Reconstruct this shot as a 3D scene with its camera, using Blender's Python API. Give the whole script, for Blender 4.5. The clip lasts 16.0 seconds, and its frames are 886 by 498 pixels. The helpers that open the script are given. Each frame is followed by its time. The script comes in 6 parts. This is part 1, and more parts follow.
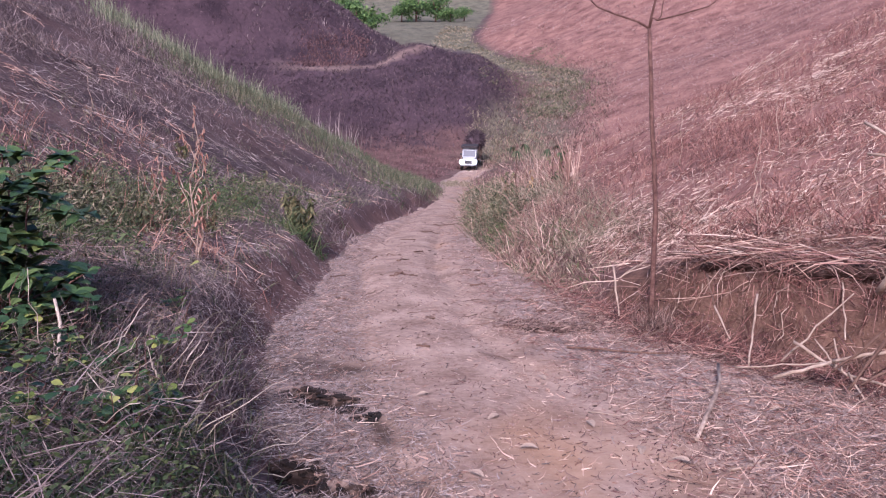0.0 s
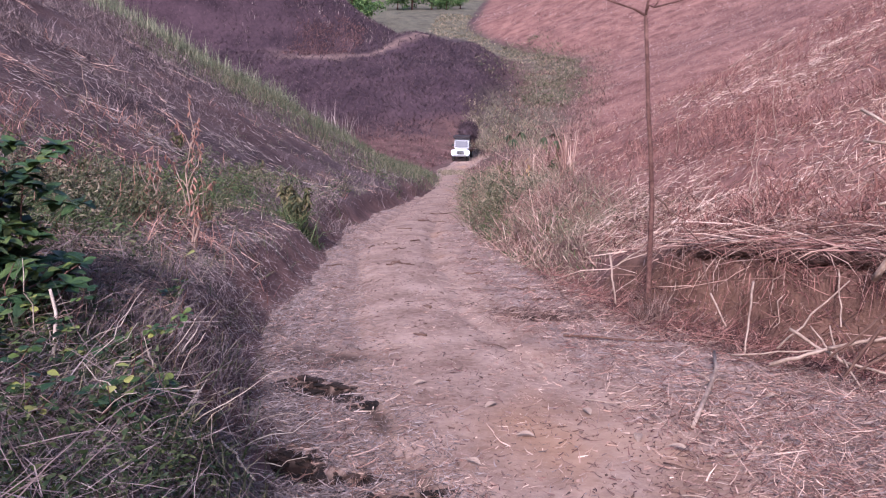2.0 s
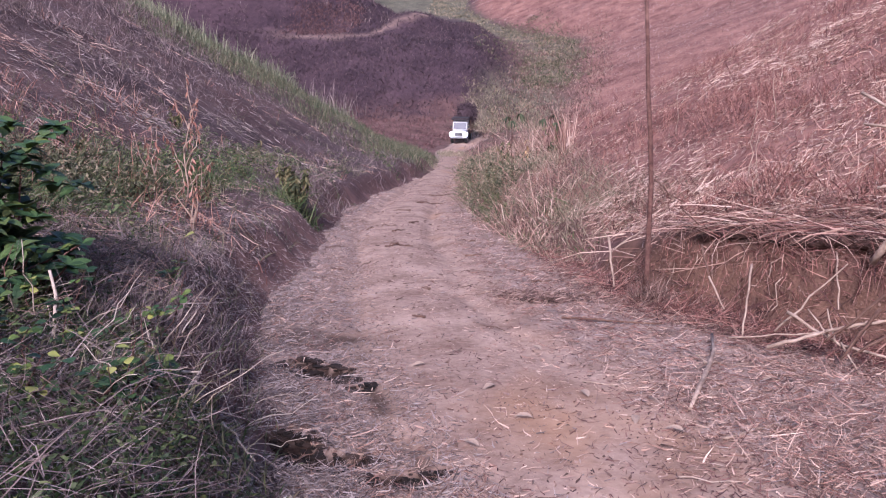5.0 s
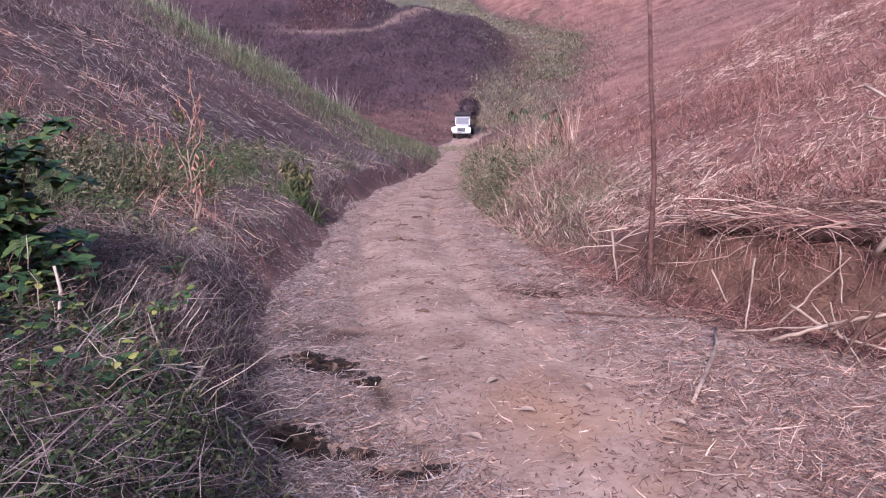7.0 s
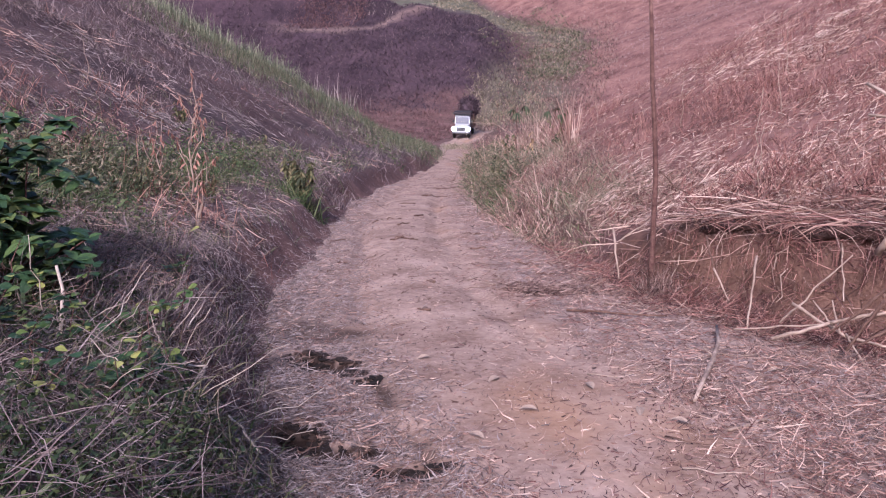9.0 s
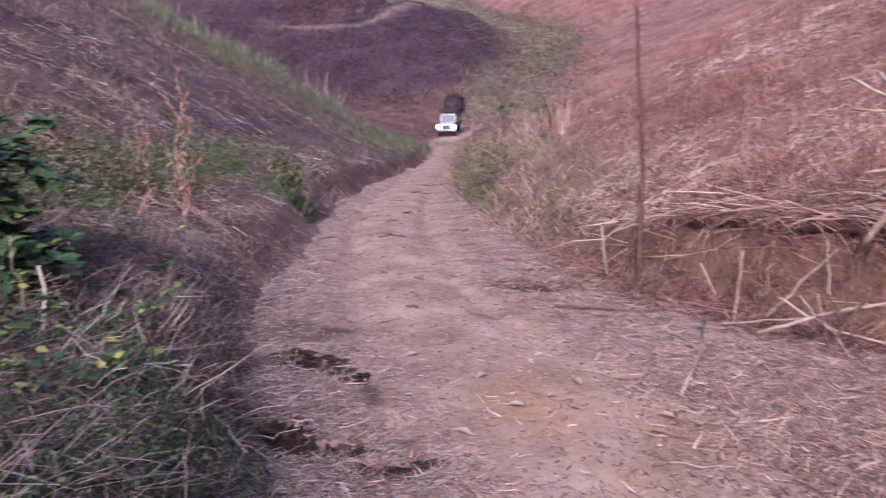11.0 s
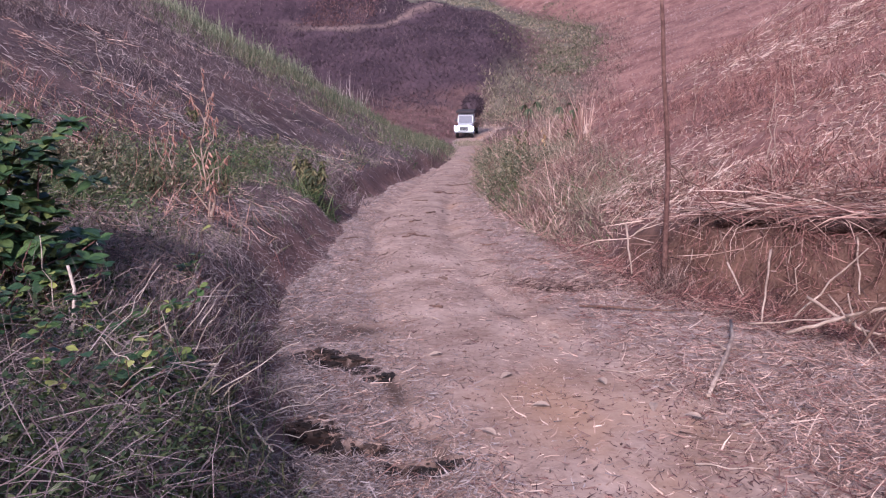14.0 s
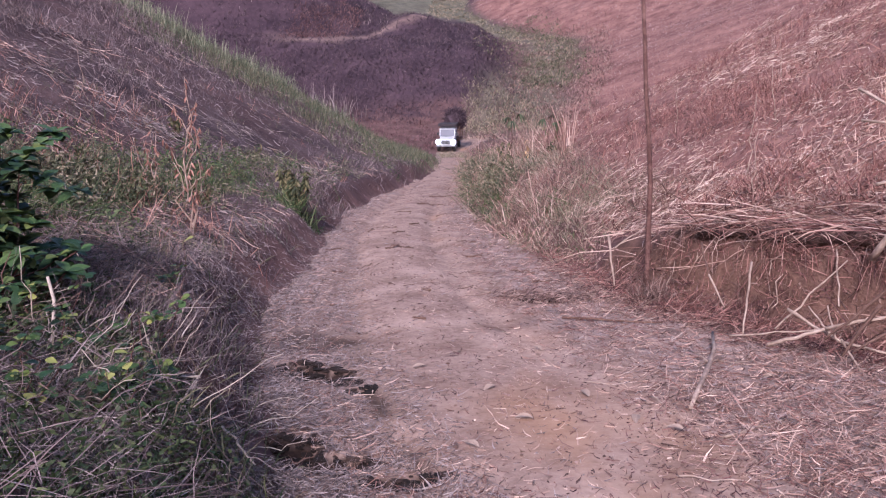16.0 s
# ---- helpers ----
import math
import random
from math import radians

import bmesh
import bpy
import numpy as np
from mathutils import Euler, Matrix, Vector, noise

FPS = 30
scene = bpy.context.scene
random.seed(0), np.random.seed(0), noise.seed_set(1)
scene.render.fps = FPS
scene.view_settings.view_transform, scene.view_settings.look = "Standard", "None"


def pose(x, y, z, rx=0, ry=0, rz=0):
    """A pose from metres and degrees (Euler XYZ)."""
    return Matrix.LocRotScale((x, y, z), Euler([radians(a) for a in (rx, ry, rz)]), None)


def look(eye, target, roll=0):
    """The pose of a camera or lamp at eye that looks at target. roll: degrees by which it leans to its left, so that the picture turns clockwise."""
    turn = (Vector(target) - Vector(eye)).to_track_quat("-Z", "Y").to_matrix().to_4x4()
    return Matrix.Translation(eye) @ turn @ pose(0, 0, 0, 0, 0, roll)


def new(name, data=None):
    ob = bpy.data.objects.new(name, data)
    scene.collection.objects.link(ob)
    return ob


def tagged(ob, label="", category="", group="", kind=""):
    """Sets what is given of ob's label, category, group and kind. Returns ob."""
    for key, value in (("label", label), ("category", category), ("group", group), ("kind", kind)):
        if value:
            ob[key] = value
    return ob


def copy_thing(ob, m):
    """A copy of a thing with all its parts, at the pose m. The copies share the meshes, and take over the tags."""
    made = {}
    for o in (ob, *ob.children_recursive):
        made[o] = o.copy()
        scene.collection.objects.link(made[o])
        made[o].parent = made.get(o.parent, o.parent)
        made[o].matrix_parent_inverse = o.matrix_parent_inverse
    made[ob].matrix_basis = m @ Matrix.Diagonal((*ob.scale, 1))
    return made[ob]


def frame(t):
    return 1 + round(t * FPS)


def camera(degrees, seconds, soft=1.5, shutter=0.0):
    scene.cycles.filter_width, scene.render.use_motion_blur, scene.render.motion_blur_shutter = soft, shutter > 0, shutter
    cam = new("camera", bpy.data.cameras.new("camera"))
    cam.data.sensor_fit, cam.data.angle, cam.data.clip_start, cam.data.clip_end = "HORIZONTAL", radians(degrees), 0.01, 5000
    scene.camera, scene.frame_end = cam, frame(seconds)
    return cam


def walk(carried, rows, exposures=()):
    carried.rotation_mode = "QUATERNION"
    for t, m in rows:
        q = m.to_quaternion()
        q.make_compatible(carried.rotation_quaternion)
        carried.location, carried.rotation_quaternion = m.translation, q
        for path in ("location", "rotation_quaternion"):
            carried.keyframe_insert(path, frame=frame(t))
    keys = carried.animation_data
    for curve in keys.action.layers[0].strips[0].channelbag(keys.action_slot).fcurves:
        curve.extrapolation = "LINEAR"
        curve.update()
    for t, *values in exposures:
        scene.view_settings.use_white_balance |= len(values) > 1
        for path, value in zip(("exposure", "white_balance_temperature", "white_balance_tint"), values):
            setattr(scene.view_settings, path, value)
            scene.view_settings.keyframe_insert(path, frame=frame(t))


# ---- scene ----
cam = camera(57, 16.0, soft=1.15, shutter=0.9)
PATH = [
    (0.0, -0.003, 0.007, 1.594, 13.94, 0.09, 0.22), (0.5, 0.002, 0.004, 1.596, 14.10, 0.11, 0.10),
    (1.0, 0.000, 0.007, 1.593, 14.29, 0.08, -0.01), (1.5, 0.001, 0.009, 1.594, 14.53, 0.02, 0.01),
    (2.0, -0.000, 0.011, 1.593, 14.73, -0.14, 0.07), (2.5, -0.003, 0.012, 1.593, 14.89, -0.27, 0.09),
    (3.0, -0.003, 0.010, 1.596, 15.01, -0.37, 0.09), (3.5, -0.006, 0.007, 1.596, 15.09, -0.35, 0.16),
    (4.0, -0.007, 0.010, 1.596, 15.48, -0.32, 0.35), (6.5, -0.000, 0.006, 1.601, 16.30, -0.06, 0.04),
    (7.0, -0.000, -0.000, 1.600, 16.40, -0.00, 0.00), (7.5, 0.001, 0.001, 1.601, 16.47, 0.01, -0.03),
    (8.0, 0.001, -0.000, 1.600, 16.49, 0.07, -0.10), (8.5, 0.001, -0.001, 1.603, 16.51, 0.11, -0.10),
    (10.8, 0.015, 0.001, 1.601, 16.66, 0.07, -0.37), (11.0, 0.028, 0.005, 1.601, 16.75, -0.55, -0.38),
    (11.5, 0.046, -0.004, 1.595, 17.14, -5.47, -1.28), (12.0, 0.024, 0.014, 1.596, 16.70, -3.46, -2.68),
    (12.5, 0.007, 0.019, 1.598, 16.54, 1.22, -2.51), (13.0, 0.013, 0.009, 1.602, 16.49, 1.76, -2.56),
    (13.5, 0.020, 0.006, 1.600, 16.60, 1.53, -1.70), (14.0, 0.018, 0.011, 1.597, 16.73, 1.12, -0.94),
    (14.5, 0.016, 0.014, 1.596, 16.98, 0.50, -0.69), (15.0, 0.015, 0.012, 1.601, 16.89, 0.30, -0.61),
    (15.5, 0.016, 0.008, 1.602, 16.37, 0.09, -0.48), (16.0, 0.017, 0.010, 1.600, 15.95, -0.11, -0.46),
]
EXPOSURES = [(0.0, 1.21, 5260, 21), (16.0, 1.08, 5260, 21)]
walk(cam, [(t, pose(x, y, z, 90 - p, 0, w) @ pose(0, 0, 0, 0, 0, r)) for t, x, y, z, p, w, r in PATH], EXPOSURES)

# ---- world and sun ----
world = bpy.data.worlds.new("sky")
scene.world = world
world.use_nodes = True
wn = world.node_tree.nodes
sky = wn.new("ShaderNodeTexSky")
sky.sky_type, sky.sun_disc = "NISHITA", False
sky.sun_elevation, sky.sun_rotation = radians(37), radians(-164)
sky.dust_density, sky.air_density = 3.0, 1.0
wn["Background"].inputs["Strength"].default_value = 0.10
world.node_tree.links.new(sky.outputs[0], wn["Background"].inputs["Color"])
sun = new("sun", bpy.data.lights.new("sun", "SUN"))
sun.data.energy, sun.data.angle, sun.data.color = 2.3, radians(7), (1.0, 0.82, 0.70)
sun.matrix_world = look((-18, -62, 62), (0, 12, 0))


# ---- materials ----
def ramp_material(name, colours, rough=0.9, source="island", scale=6.0, bump=0.0, bump_scale=60.0, sheen=0.0):
    """Colours spread by random island, by noise at two scales, or by both."""
    m = bpy.data.materials.new(name)
    m.use_nodes = True
    n, l = m.node_tree.nodes, m.node_tree.links
    b = n["Principled BSDF"]
    b.inputs["Roughness"].default_value = rough
    b.inputs["Specular IOR Level"].default_value = 0.25
    ramp = n.new("ShaderNodeValToRGB")
    while len(ramp.color_ramp.elements) < len(colours):
        ramp.color_ramp.elements.new(0.5)
    for i, c in enumerate(colours):
        ramp.color_ramp.elements[i].position = i / (len(colours) - 1)
        ramp.color_ramp.elements[i].color = (*c, 1)
    co = n.new("ShaderNodeTexCoord")
    tex = n.new("ShaderNodeTexNoise")
    tex.inputs["Scale"].default_value, tex.inputs["Detail"].default_value = scale, 8
    tex.inputs["Roughness"].default_value = 0.65
    l.new(co.outputs["Object"], tex.inputs["Vector"])
    if source == "noise":
        spread = n.new("ShaderNodeMapRange")
        spread.inputs["From Min"].default_value, spread.inputs["From Max"].default_value = 0.28, 0.72
        l.new(tex.outputs["Fac"], spread.inputs["Value"])
        l.new(spread.outputs[0], ramp.inputs["Fac"])
    else:
        if source == "object":
            rnd = n.new("ShaderNodeObjectInfo").outputs["Random"]
        else:
            rnd = n.new("ShaderNodeNewGeometry").outputs["Random Per Island"]
        mix = n.new("ShaderNodeMath")
        mix.operation = "MULTIPLY_ADD"
        mix.inputs[1].default_value = 0.35
        off = n.new("ShaderNodeMath")
        off.operation = "MULTIPLY_ADD"
        off.inputs[1].default_value, off.inputs[2].default_value = 0.9, -0.12
        l.new(rnd, off.inputs[0])
        l.new(tex.outputs["Fac"], mix.inputs[0])
        l.new(off.outputs[0], mix.inputs[2])
        l.new(mix.outputs[0], ramp.inputs["Fac"])
    l.new(ramp.outputs["Color"], b.inputs["Base Color"])
    if bump:
        t2 = n.new("ShaderNodeTexNoise")
        t2.inputs["Scale"].default_value, t2.inputs["Detail"].default_value = bump_scale, 6
        l.new(co.outputs["Object"], t2.inputs["Vector"])
        bp = n.new("ShaderNodeBump")
        bp.inputs["Strength"].default_value, bp.inputs["Distance"].default_value = bump, 0.05
        l.new(t2.outputs["Fac"], bp.inputs["Height"])
        l.new(bp.outputs["Normal"], b.inputs["Normal"])
    return m


def plain(name, colour, rough=0.5, metal=0.0, emit=None, power=0.0, grain=0.12, scale=20.0):
    m = bpy.data.materials.new(name)
    m.use_nodes = True
    n, l = m.node_tree.nodes, m.node_tree.links
    b = n["Principled BSDF"]
    b.inputs["Roughness"].default_value, b.inputs["Metallic"].default_value = rough, metal
    co = n.new("ShaderNodeTexCoord")
    tex = n.new("ShaderNodeTexNoise")
    tex.inputs["Scale"].default_value, tex.inputs["Detail"].default_value = scale, 6
    l.new(co.outputs["Object"], tex.inputs["Vector"])
    mx = n.new("ShaderNodeMix")
    mx.data_type = "RGBA"
    mx.inputs[6].default_value = (*[c * (1 - grain) for c in colour], 1)
    mx.inputs[7].default_value = (*[min(1, c * (1 + grain)) for c in colour], 1)
    l.new(tex.outputs["Fac"], mx.inputs[0])
    l.new(mx.outputs[2], b.inputs["Base Color"])
    if emit:
        b.inputs["Emission Color"].default_value = (*emit, 1)
        b.inputs["Emission Strength"].default_value = power
    return m


def soil_material(name, layers, bump=0.6):
    """Soils laid over one another: (attribute or None, dark colour, light colour, noise scale)."""
    m = bpy.data.materials.new(name)
    m.use_nodes = True
    n, l = m.node_tree.nodes, m.node_tree.links
    b = n["Principled BSDF"]
    b.inputs["Roughness"].default_value = 0.97
    b.inputs["Specular IOR Level"].default_value = 0.1
    co = n.new("ShaderNodeTexCoord")
    last = None
    for attr, dark, light, scale in layers:
        a, c = n.new("ShaderNodeTexNoise"), n.new("ShaderNodeTexNoise")
        a.inputs["Scale"].default_value, a.inputs["Detail"].default_value, a.inputs["Roughness"].default_value = scale, 10, 0.7
        c.inputs["Scale"].default_value, c.inputs["Detail"].default_value = scale * 0.13, 5
        for t in (a, c):
            l.new(co.outputs["Object"], t.inputs["Vector"])
        ad = n.new("ShaderNodeMath")
        l.new(a.outputs["Fac"], ad.inputs[0])
        l.new(c.outputs["Fac"], ad.inputs[1])
        sp = n.new("ShaderNodeMapRange")
        sp.inputs["From Min"].default_value, sp.inputs["From Max"].default_value = 0.75, 1.25
        l.new(ad.outputs[0], sp.inputs["Value"])
        mx = n.new("ShaderNodeMix")
        mx.data_type = "RGBA"
        mx.inputs[6].default_value, mx.inputs[7].default_value = (*dark, 1), (*light, 1)
        l.new(sp.outputs[0], mx.inputs[0])
        out = mx.outputs[2]
        if attr:
            at = n.new("ShaderNodeAttribute")
            at.attribute_name = attr
            ov = n.new("ShaderNodeMix")
            ov.data_type = "RGBA"
            l.new(at.outputs["Fac"], ov.inputs[0])
            l.new(last, ov.inputs[6])
            l.new(out, ov.inputs[7])
            out = ov.outputs[2]
        last = out
    l.new(last, b.inputs["Base Color"])
    t2, t3 = n.new("ShaderNodeTexNoise"), n.new("ShaderNodeTexNoise")
    t2.inputs["Scale"].default_value, t2.inputs["Detail"].default_value = 38, 10
    t3.inputs["Scale"].default_value, t3.inputs["Detail"].default_value = 1.2, 6
    for t in (t2, t3):
        l.new(co.outputs["Object"], t.inputs["Vector"])
    ad = n.new("ShaderNodeMath")
    ad.operation = "MULTIPLY_ADD"
    ad.inputs[1].default_value = 0.6
    l.new(t3.outputs["Fac"], ad.inputs[0])
    l.new(t2.outputs["Fac"], ad.inputs[2])
    bp = n.new("ShaderNodeBump")
    bp.inputs["Strength"].default_value, bp.inputs["Distance"].default_value = bump, 0.035
    l.new(ad.outputs[0], bp.inputs["Height"])
    l.new(bp.outputs["Normal"], b.inputs["Normal"])
    return m


GROUND = soil_material("burnt_and_dry_hill_soil", [
    (None, (0.07, 0.04, 0.038), (0.19, 0.11, 0.095), 5.0),
    ("red", (0.12, 0.056, 0.048), (0.32, 0.175, 0.142), 3.0),
    ("ash", (0.038, 0.028, 0.031), (0.13, 0.092, 0.09), 4.0),
    ("dark", (0.03, 0.0195, 0.026), (0.083, 0.052, 0.063), 2.0),
    ("green", (0.075, 0.07, 0.05), (0.18, 0.16, 0.115), 3.0),
    ("path", (0.12, 0.078, 0.07), (0.24, 0.165, 0.14), 3.0),
    ("bare", (0.075, 0.041, 0.032), (0.25, 0.143, 0.10), 7.0)])
ROAD = soil_material("trodden_pale_earth", [
    (None, (0.20, 0.125, 0.095), (0.45, 0.315, 0.247), 16.0),
    ("litter", (0.15, 0.10, 0.083), (0.41, 0.30, 0.25), 26.0),
    ("clay", (0.30, 0.165, 0.095), (0.46, 0.28, 0.18), 6.0),
    # near-black layer: the hollows' shade put into the soil colour
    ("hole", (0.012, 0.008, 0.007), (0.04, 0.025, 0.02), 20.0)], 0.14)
BROWN = ramp_material("dull_brown_stalks", [(0.05, 0.029, 0.025), (0.13, 0.076, 0.063), (0.24, 0.15, 0.125), (0.42, 0.30, 0.25)], 0.85)
ASHY = ramp_material("mauve_grey_stalks", [(0.042, 0.028, 0.03), (0.10, 0.07, 0.071), (0.19, 0.14, 0.138), (0.38, 0.295, 0.275)], 0.85)
DUSKY = ramp_material("dusky_red_grass", [(0.06, 0.026, 0.025), (0.15, 0.064, 0.056), (0.27, 0.13, 0.105), (0.45, 0.26, 0.21)], 0.85)
STRAW = ramp_material("pale_dry_straw", [(0.09, 0.045, 0.037), (0.26, 0.145, 0.112), (0.44, 0.285, 0.225), (0.68, 0.51, 0.41)], 0.75)
RUST = ramp_material("rusty_dry_grass", [(0.07, 0.028, 0.024), (0.20, 0.085, 0.065), (0.36, 0.175, 0.13), (0.56, 0.35, 0.27)], 0.8)
BRIGHT = ramp_material("bleached_bright_straw", [(0.24, 0.15, 0.115), (0.46, 0.32, 0.25), (0.62, 0.46, 0.37), (0.78, 0.62, 0.52)], 0.7)
PALESTICK = ramp_material("pale_dead_stick", [(0.26, 0.20, 0.16), (0.44, 0.355, 0.29), (0.62, 0.52, 0.44)], 0.8, "noise", 8.0, 0.3, 60)
# rusty grass with the far slope's haze mixed in as duller pink
FARPINK = ramp_material("far_hazy_pink_grass", [(0.10, 0.056, 0.052), (0.21, 0.125, 0.113), (0.33, 0.21, 0.19), (0.48, 0.345, 0.31)], 0.85)
FARDUSK = ramp_material("far_dusky_grass", [(0.05, 0.026, 0.029), (0.105, 0.053, 0.054), (0.17, 0.09, 0.086), (0.26, 0.155, 0.145)], 0.85)
GREY = ramp_material("grey_weathered_litter", [(0.05, 0.038, 0.036), (0.13, 0.10, 0.095), (0.27, 0.21, 0.20), (0.48, 0.40, 0.37)], 0.85)
CHAR = ramp_material("dark_scrub", [(0.025, 0.012, 0.014), (0.07, 0.032, 0.033), (0.13, 0.06, 0.055), (0.24, 0.13, 0.11)], 0.9)
# the purple cast is distance haze mixed into the scrub colour
FARSCRUB = ramp_material("far_hazed_scrub", [(0.030, 0.020, 0.027), (0.055, 0.036, 0.045), (0.090, 0.059, 0.070), (0.16, 0.112, 0.117)], 0.9)
OLIVE = ramp_material("half_dry_green_grass", [(0.032, 0.04, 0.022), (0.075, 0.08, 0.043), (0.15, 0.135, 0.08), (0.30, 0.235, 0.165)], 0.7)
GREEN = ramp_material("green_grass", [(0.02, 0.035, 0.014), (0.045, 0.07, 0.025), (0.09, 0.115, 0.045), (0.19, 0.19, 0.09)], 0.65)
TANOLIVE = ramp_material("tan_olive_brush", [(0.06, 0.058, 0.035), (0.14, 0.122, 0.075), (0.25, 0.205, 0.14), (0.44, 0.35, 0.26)], 0.75)
MUTED = ramp_material("muted_green_grass", [(0.03, 0.045, 0.024), (0.06, 0.078, 0.042), (0.11, 0.12, 0.07), (0.21, 0.20, 0.135)], 0.7)
NEARGREEN = ramp_material("dark_green_weed", [(0.011, 0.02, 0.009), (0.026, 0.042, 0.016), (0.052, 0.07, 0.027), (0.115, 0.125, 0.05)], 0.6)
PALEGREEN = ramp_material("pale_silvery_grass", [(0.07, 0.085, 0.05), (0.14, 0.16, 0.095), (0.23, 0.24, 0.15), (0.36, 0.34, 0.24)], 0.65)
LEAF = ramp_material("broad_green_leaf", [(0.016, 0.036, 0.014), (0.03, 0.06, 0.022), (0.055, 0.095, 0.03), (0.14, 0.16, 0.04)], 0.5, "object", 9.0, 0.2, 40)
YLEAF = ramp_material("yellow_green_leaf", [(0.06, 0.09, 0.022), (0.12, 0.15, 0.035), (0.22, 0.23, 0.06), (0.36, 0.34, 0.10)], 0.5, "object", 9.0)
RLEAF = ramp_material("russet_dry_leaf", [(0.13, 0.06, 0.045), (0.25, 0.115, 0.085), (0.40, 0.22, 0.16)], 0.7, "object", 9.0)
BARK = ramp_material("thin_brown_bark", [(0.06, 0.028, 0.024), (0.13, 0.066, 0.054), (0.22, 0.125, 0.10)], 0.85, "noise", 14.0, 0.5, 50)
DRYSTICK = ramp_material("bleached_stick", [(0.18, 0.12, 0.09), (0.36, 0.26, 0.20), (0.54, 0.42, 0.34)], 0.8, "noise", 8.0, 0.3, 60)
DARKSTICK = ramp_material("dark_root", [(0.06, 0.032, 0.024), (0.14, 0.08, 0.06), (0.22, 0.14, 0.10)], 0.9, "noise", 8.0, 0.4, 60)
ROOTSTICK = ramp_material("weathered_stick", [(0.13, 0.085, 0.068), (0.26, 0.175, 0.145), (0.42, 0.305, 0.25)], 0.85, "noise", 12.0, 0.5, 60)
# earth crumbs coloured as dark as the shade inside the hollows
SHADESOIL = ramp_material("shade_dark_earth", [(0.008, 0.006, 0.005), (0.02, 0.013, 0.011), (0.05, 0.031, 0.025)], 0.95, "island", 20.0)
CLOD = ramp_material("earth_clod", [(0.10, 0.06, 0.045), (0.22, 0.14, 0.11), (0.32, 0.22, 0.17)], 0.95, "object", 12.0, 0.6, 40)
PAINT = plain("white_vehicle_paint", (0.60, 0.60, 0.63), 0.5)
BLACK = plain("black_rubber", (0.03, 0.03, 0.03), 0.8)
TARP = plain("dark_canopy_cloth", (0.03, 0.022, 0.025), 0.9)
GLASS = plain("windscreen_glass", (0.13, 0.13, 0.155), 0.6)
STEEL = plain("dull_steel", (0.25, 0.25, 0.26), 0.45, 0.8)
LAMP = plain("lit_headlamp", (0.9, 0.9, 0.9), 0.2, 0.0, (1.0, 0.97, 0.95), 14.0)
PETAL = plain("orange_petal", (0.75, 0.16, 0.03), 0.6)


# ---- the lie of the land ----
SLOPE = 0.142


def smooth(a, b, v):
    t = np.clip((v - a) / (b - a), 0, 1)
    return t * t * (3 - 2 * t)


def value_noise(x, y, seed=0):
    """Smooth random values from -1 to 1 on a unit lattice."""
    xi, yi = np.floor(x).astype(np.int64), np.floor(y).astype(np.int64)
    fx, fy = x - xi, y - yi
    fx, fy = fx * fx * (3 - 2 * fx), fy * fy * (3 - 2 * fy)

    def h(i, j):
        v = (i * 374761393 + j * 668265263 + seed * 982451653) & 0x7FFFFFFF
        v = ((v ^ (v >> 13)) * 1274126177) & 0x7FFFFFFF
        return ((v ^ (v >> 16)) & 0xFFFF) / 32767.5 - 1
    return (h(xi, yi) * (1 - fx) + h(xi + 1, yi) * fx) * (1 - fy) + (h(xi, yi + 1) * (1 - fx) + h(xi + 1, yi + 1) * fx) * fy


def fractal(x, y, seed=0, octaves=4):
    s, a, f = 0, 1.0, 1.0
    for o in range(octaves):
        s = s + a * value_noise(x * f + 17.3 * o, y * f - 9.1 * o, seed + o)
        a, f = a * 0.5, f * 2.03
    return s / 1.9


LEFT_EDGE = ((-30, -0.4), (2, -0.42), (3.0, -0.62), (3.9, -0.98), (5.6, -1.4), (7.3, -1.74), (10.7, -1.88), (14, -2.05), (20, -1.95), (27, -1.2), (38, -0.5), (56, -0.3), (65, -0.4), (73, 1.1), (90, 4.7), (130, 13))
RIGHT_EDGE = ((-30, 4.5), (2, 4.2), (4.5, 3.8), (5.7, 3.1), (6.5, 2.45), (7.3, 2.1), (8.4, 1.84), (10.5, 1.5), (13, 1.05), (20, 0.62), (27, 0.8), (38, 1.1), (56, 1.8), (65, 2.1), (73, 3.6), (90, 7.3), (130, 16))
TRACK = ((-10, 1.2), (2.5, 0.9), (3.9, 0.55), (5.5, 0.18), (7.3, -0.17), (11.8, -0.6), (18, -0.7), (27, -0.2), (38, 0.3), (56, 0.75), (65, 0.85), (73, 2.35), (90, 6))


def table(rows, v):
    return np.interp(v, [r[0] for r in rows], [r[1] for r in rows])


def soft_table(rows, y):
    return sum(table(rows, y + k) for k in (-0.8, -0.4, 0, 0.4, 0.8)) / 5


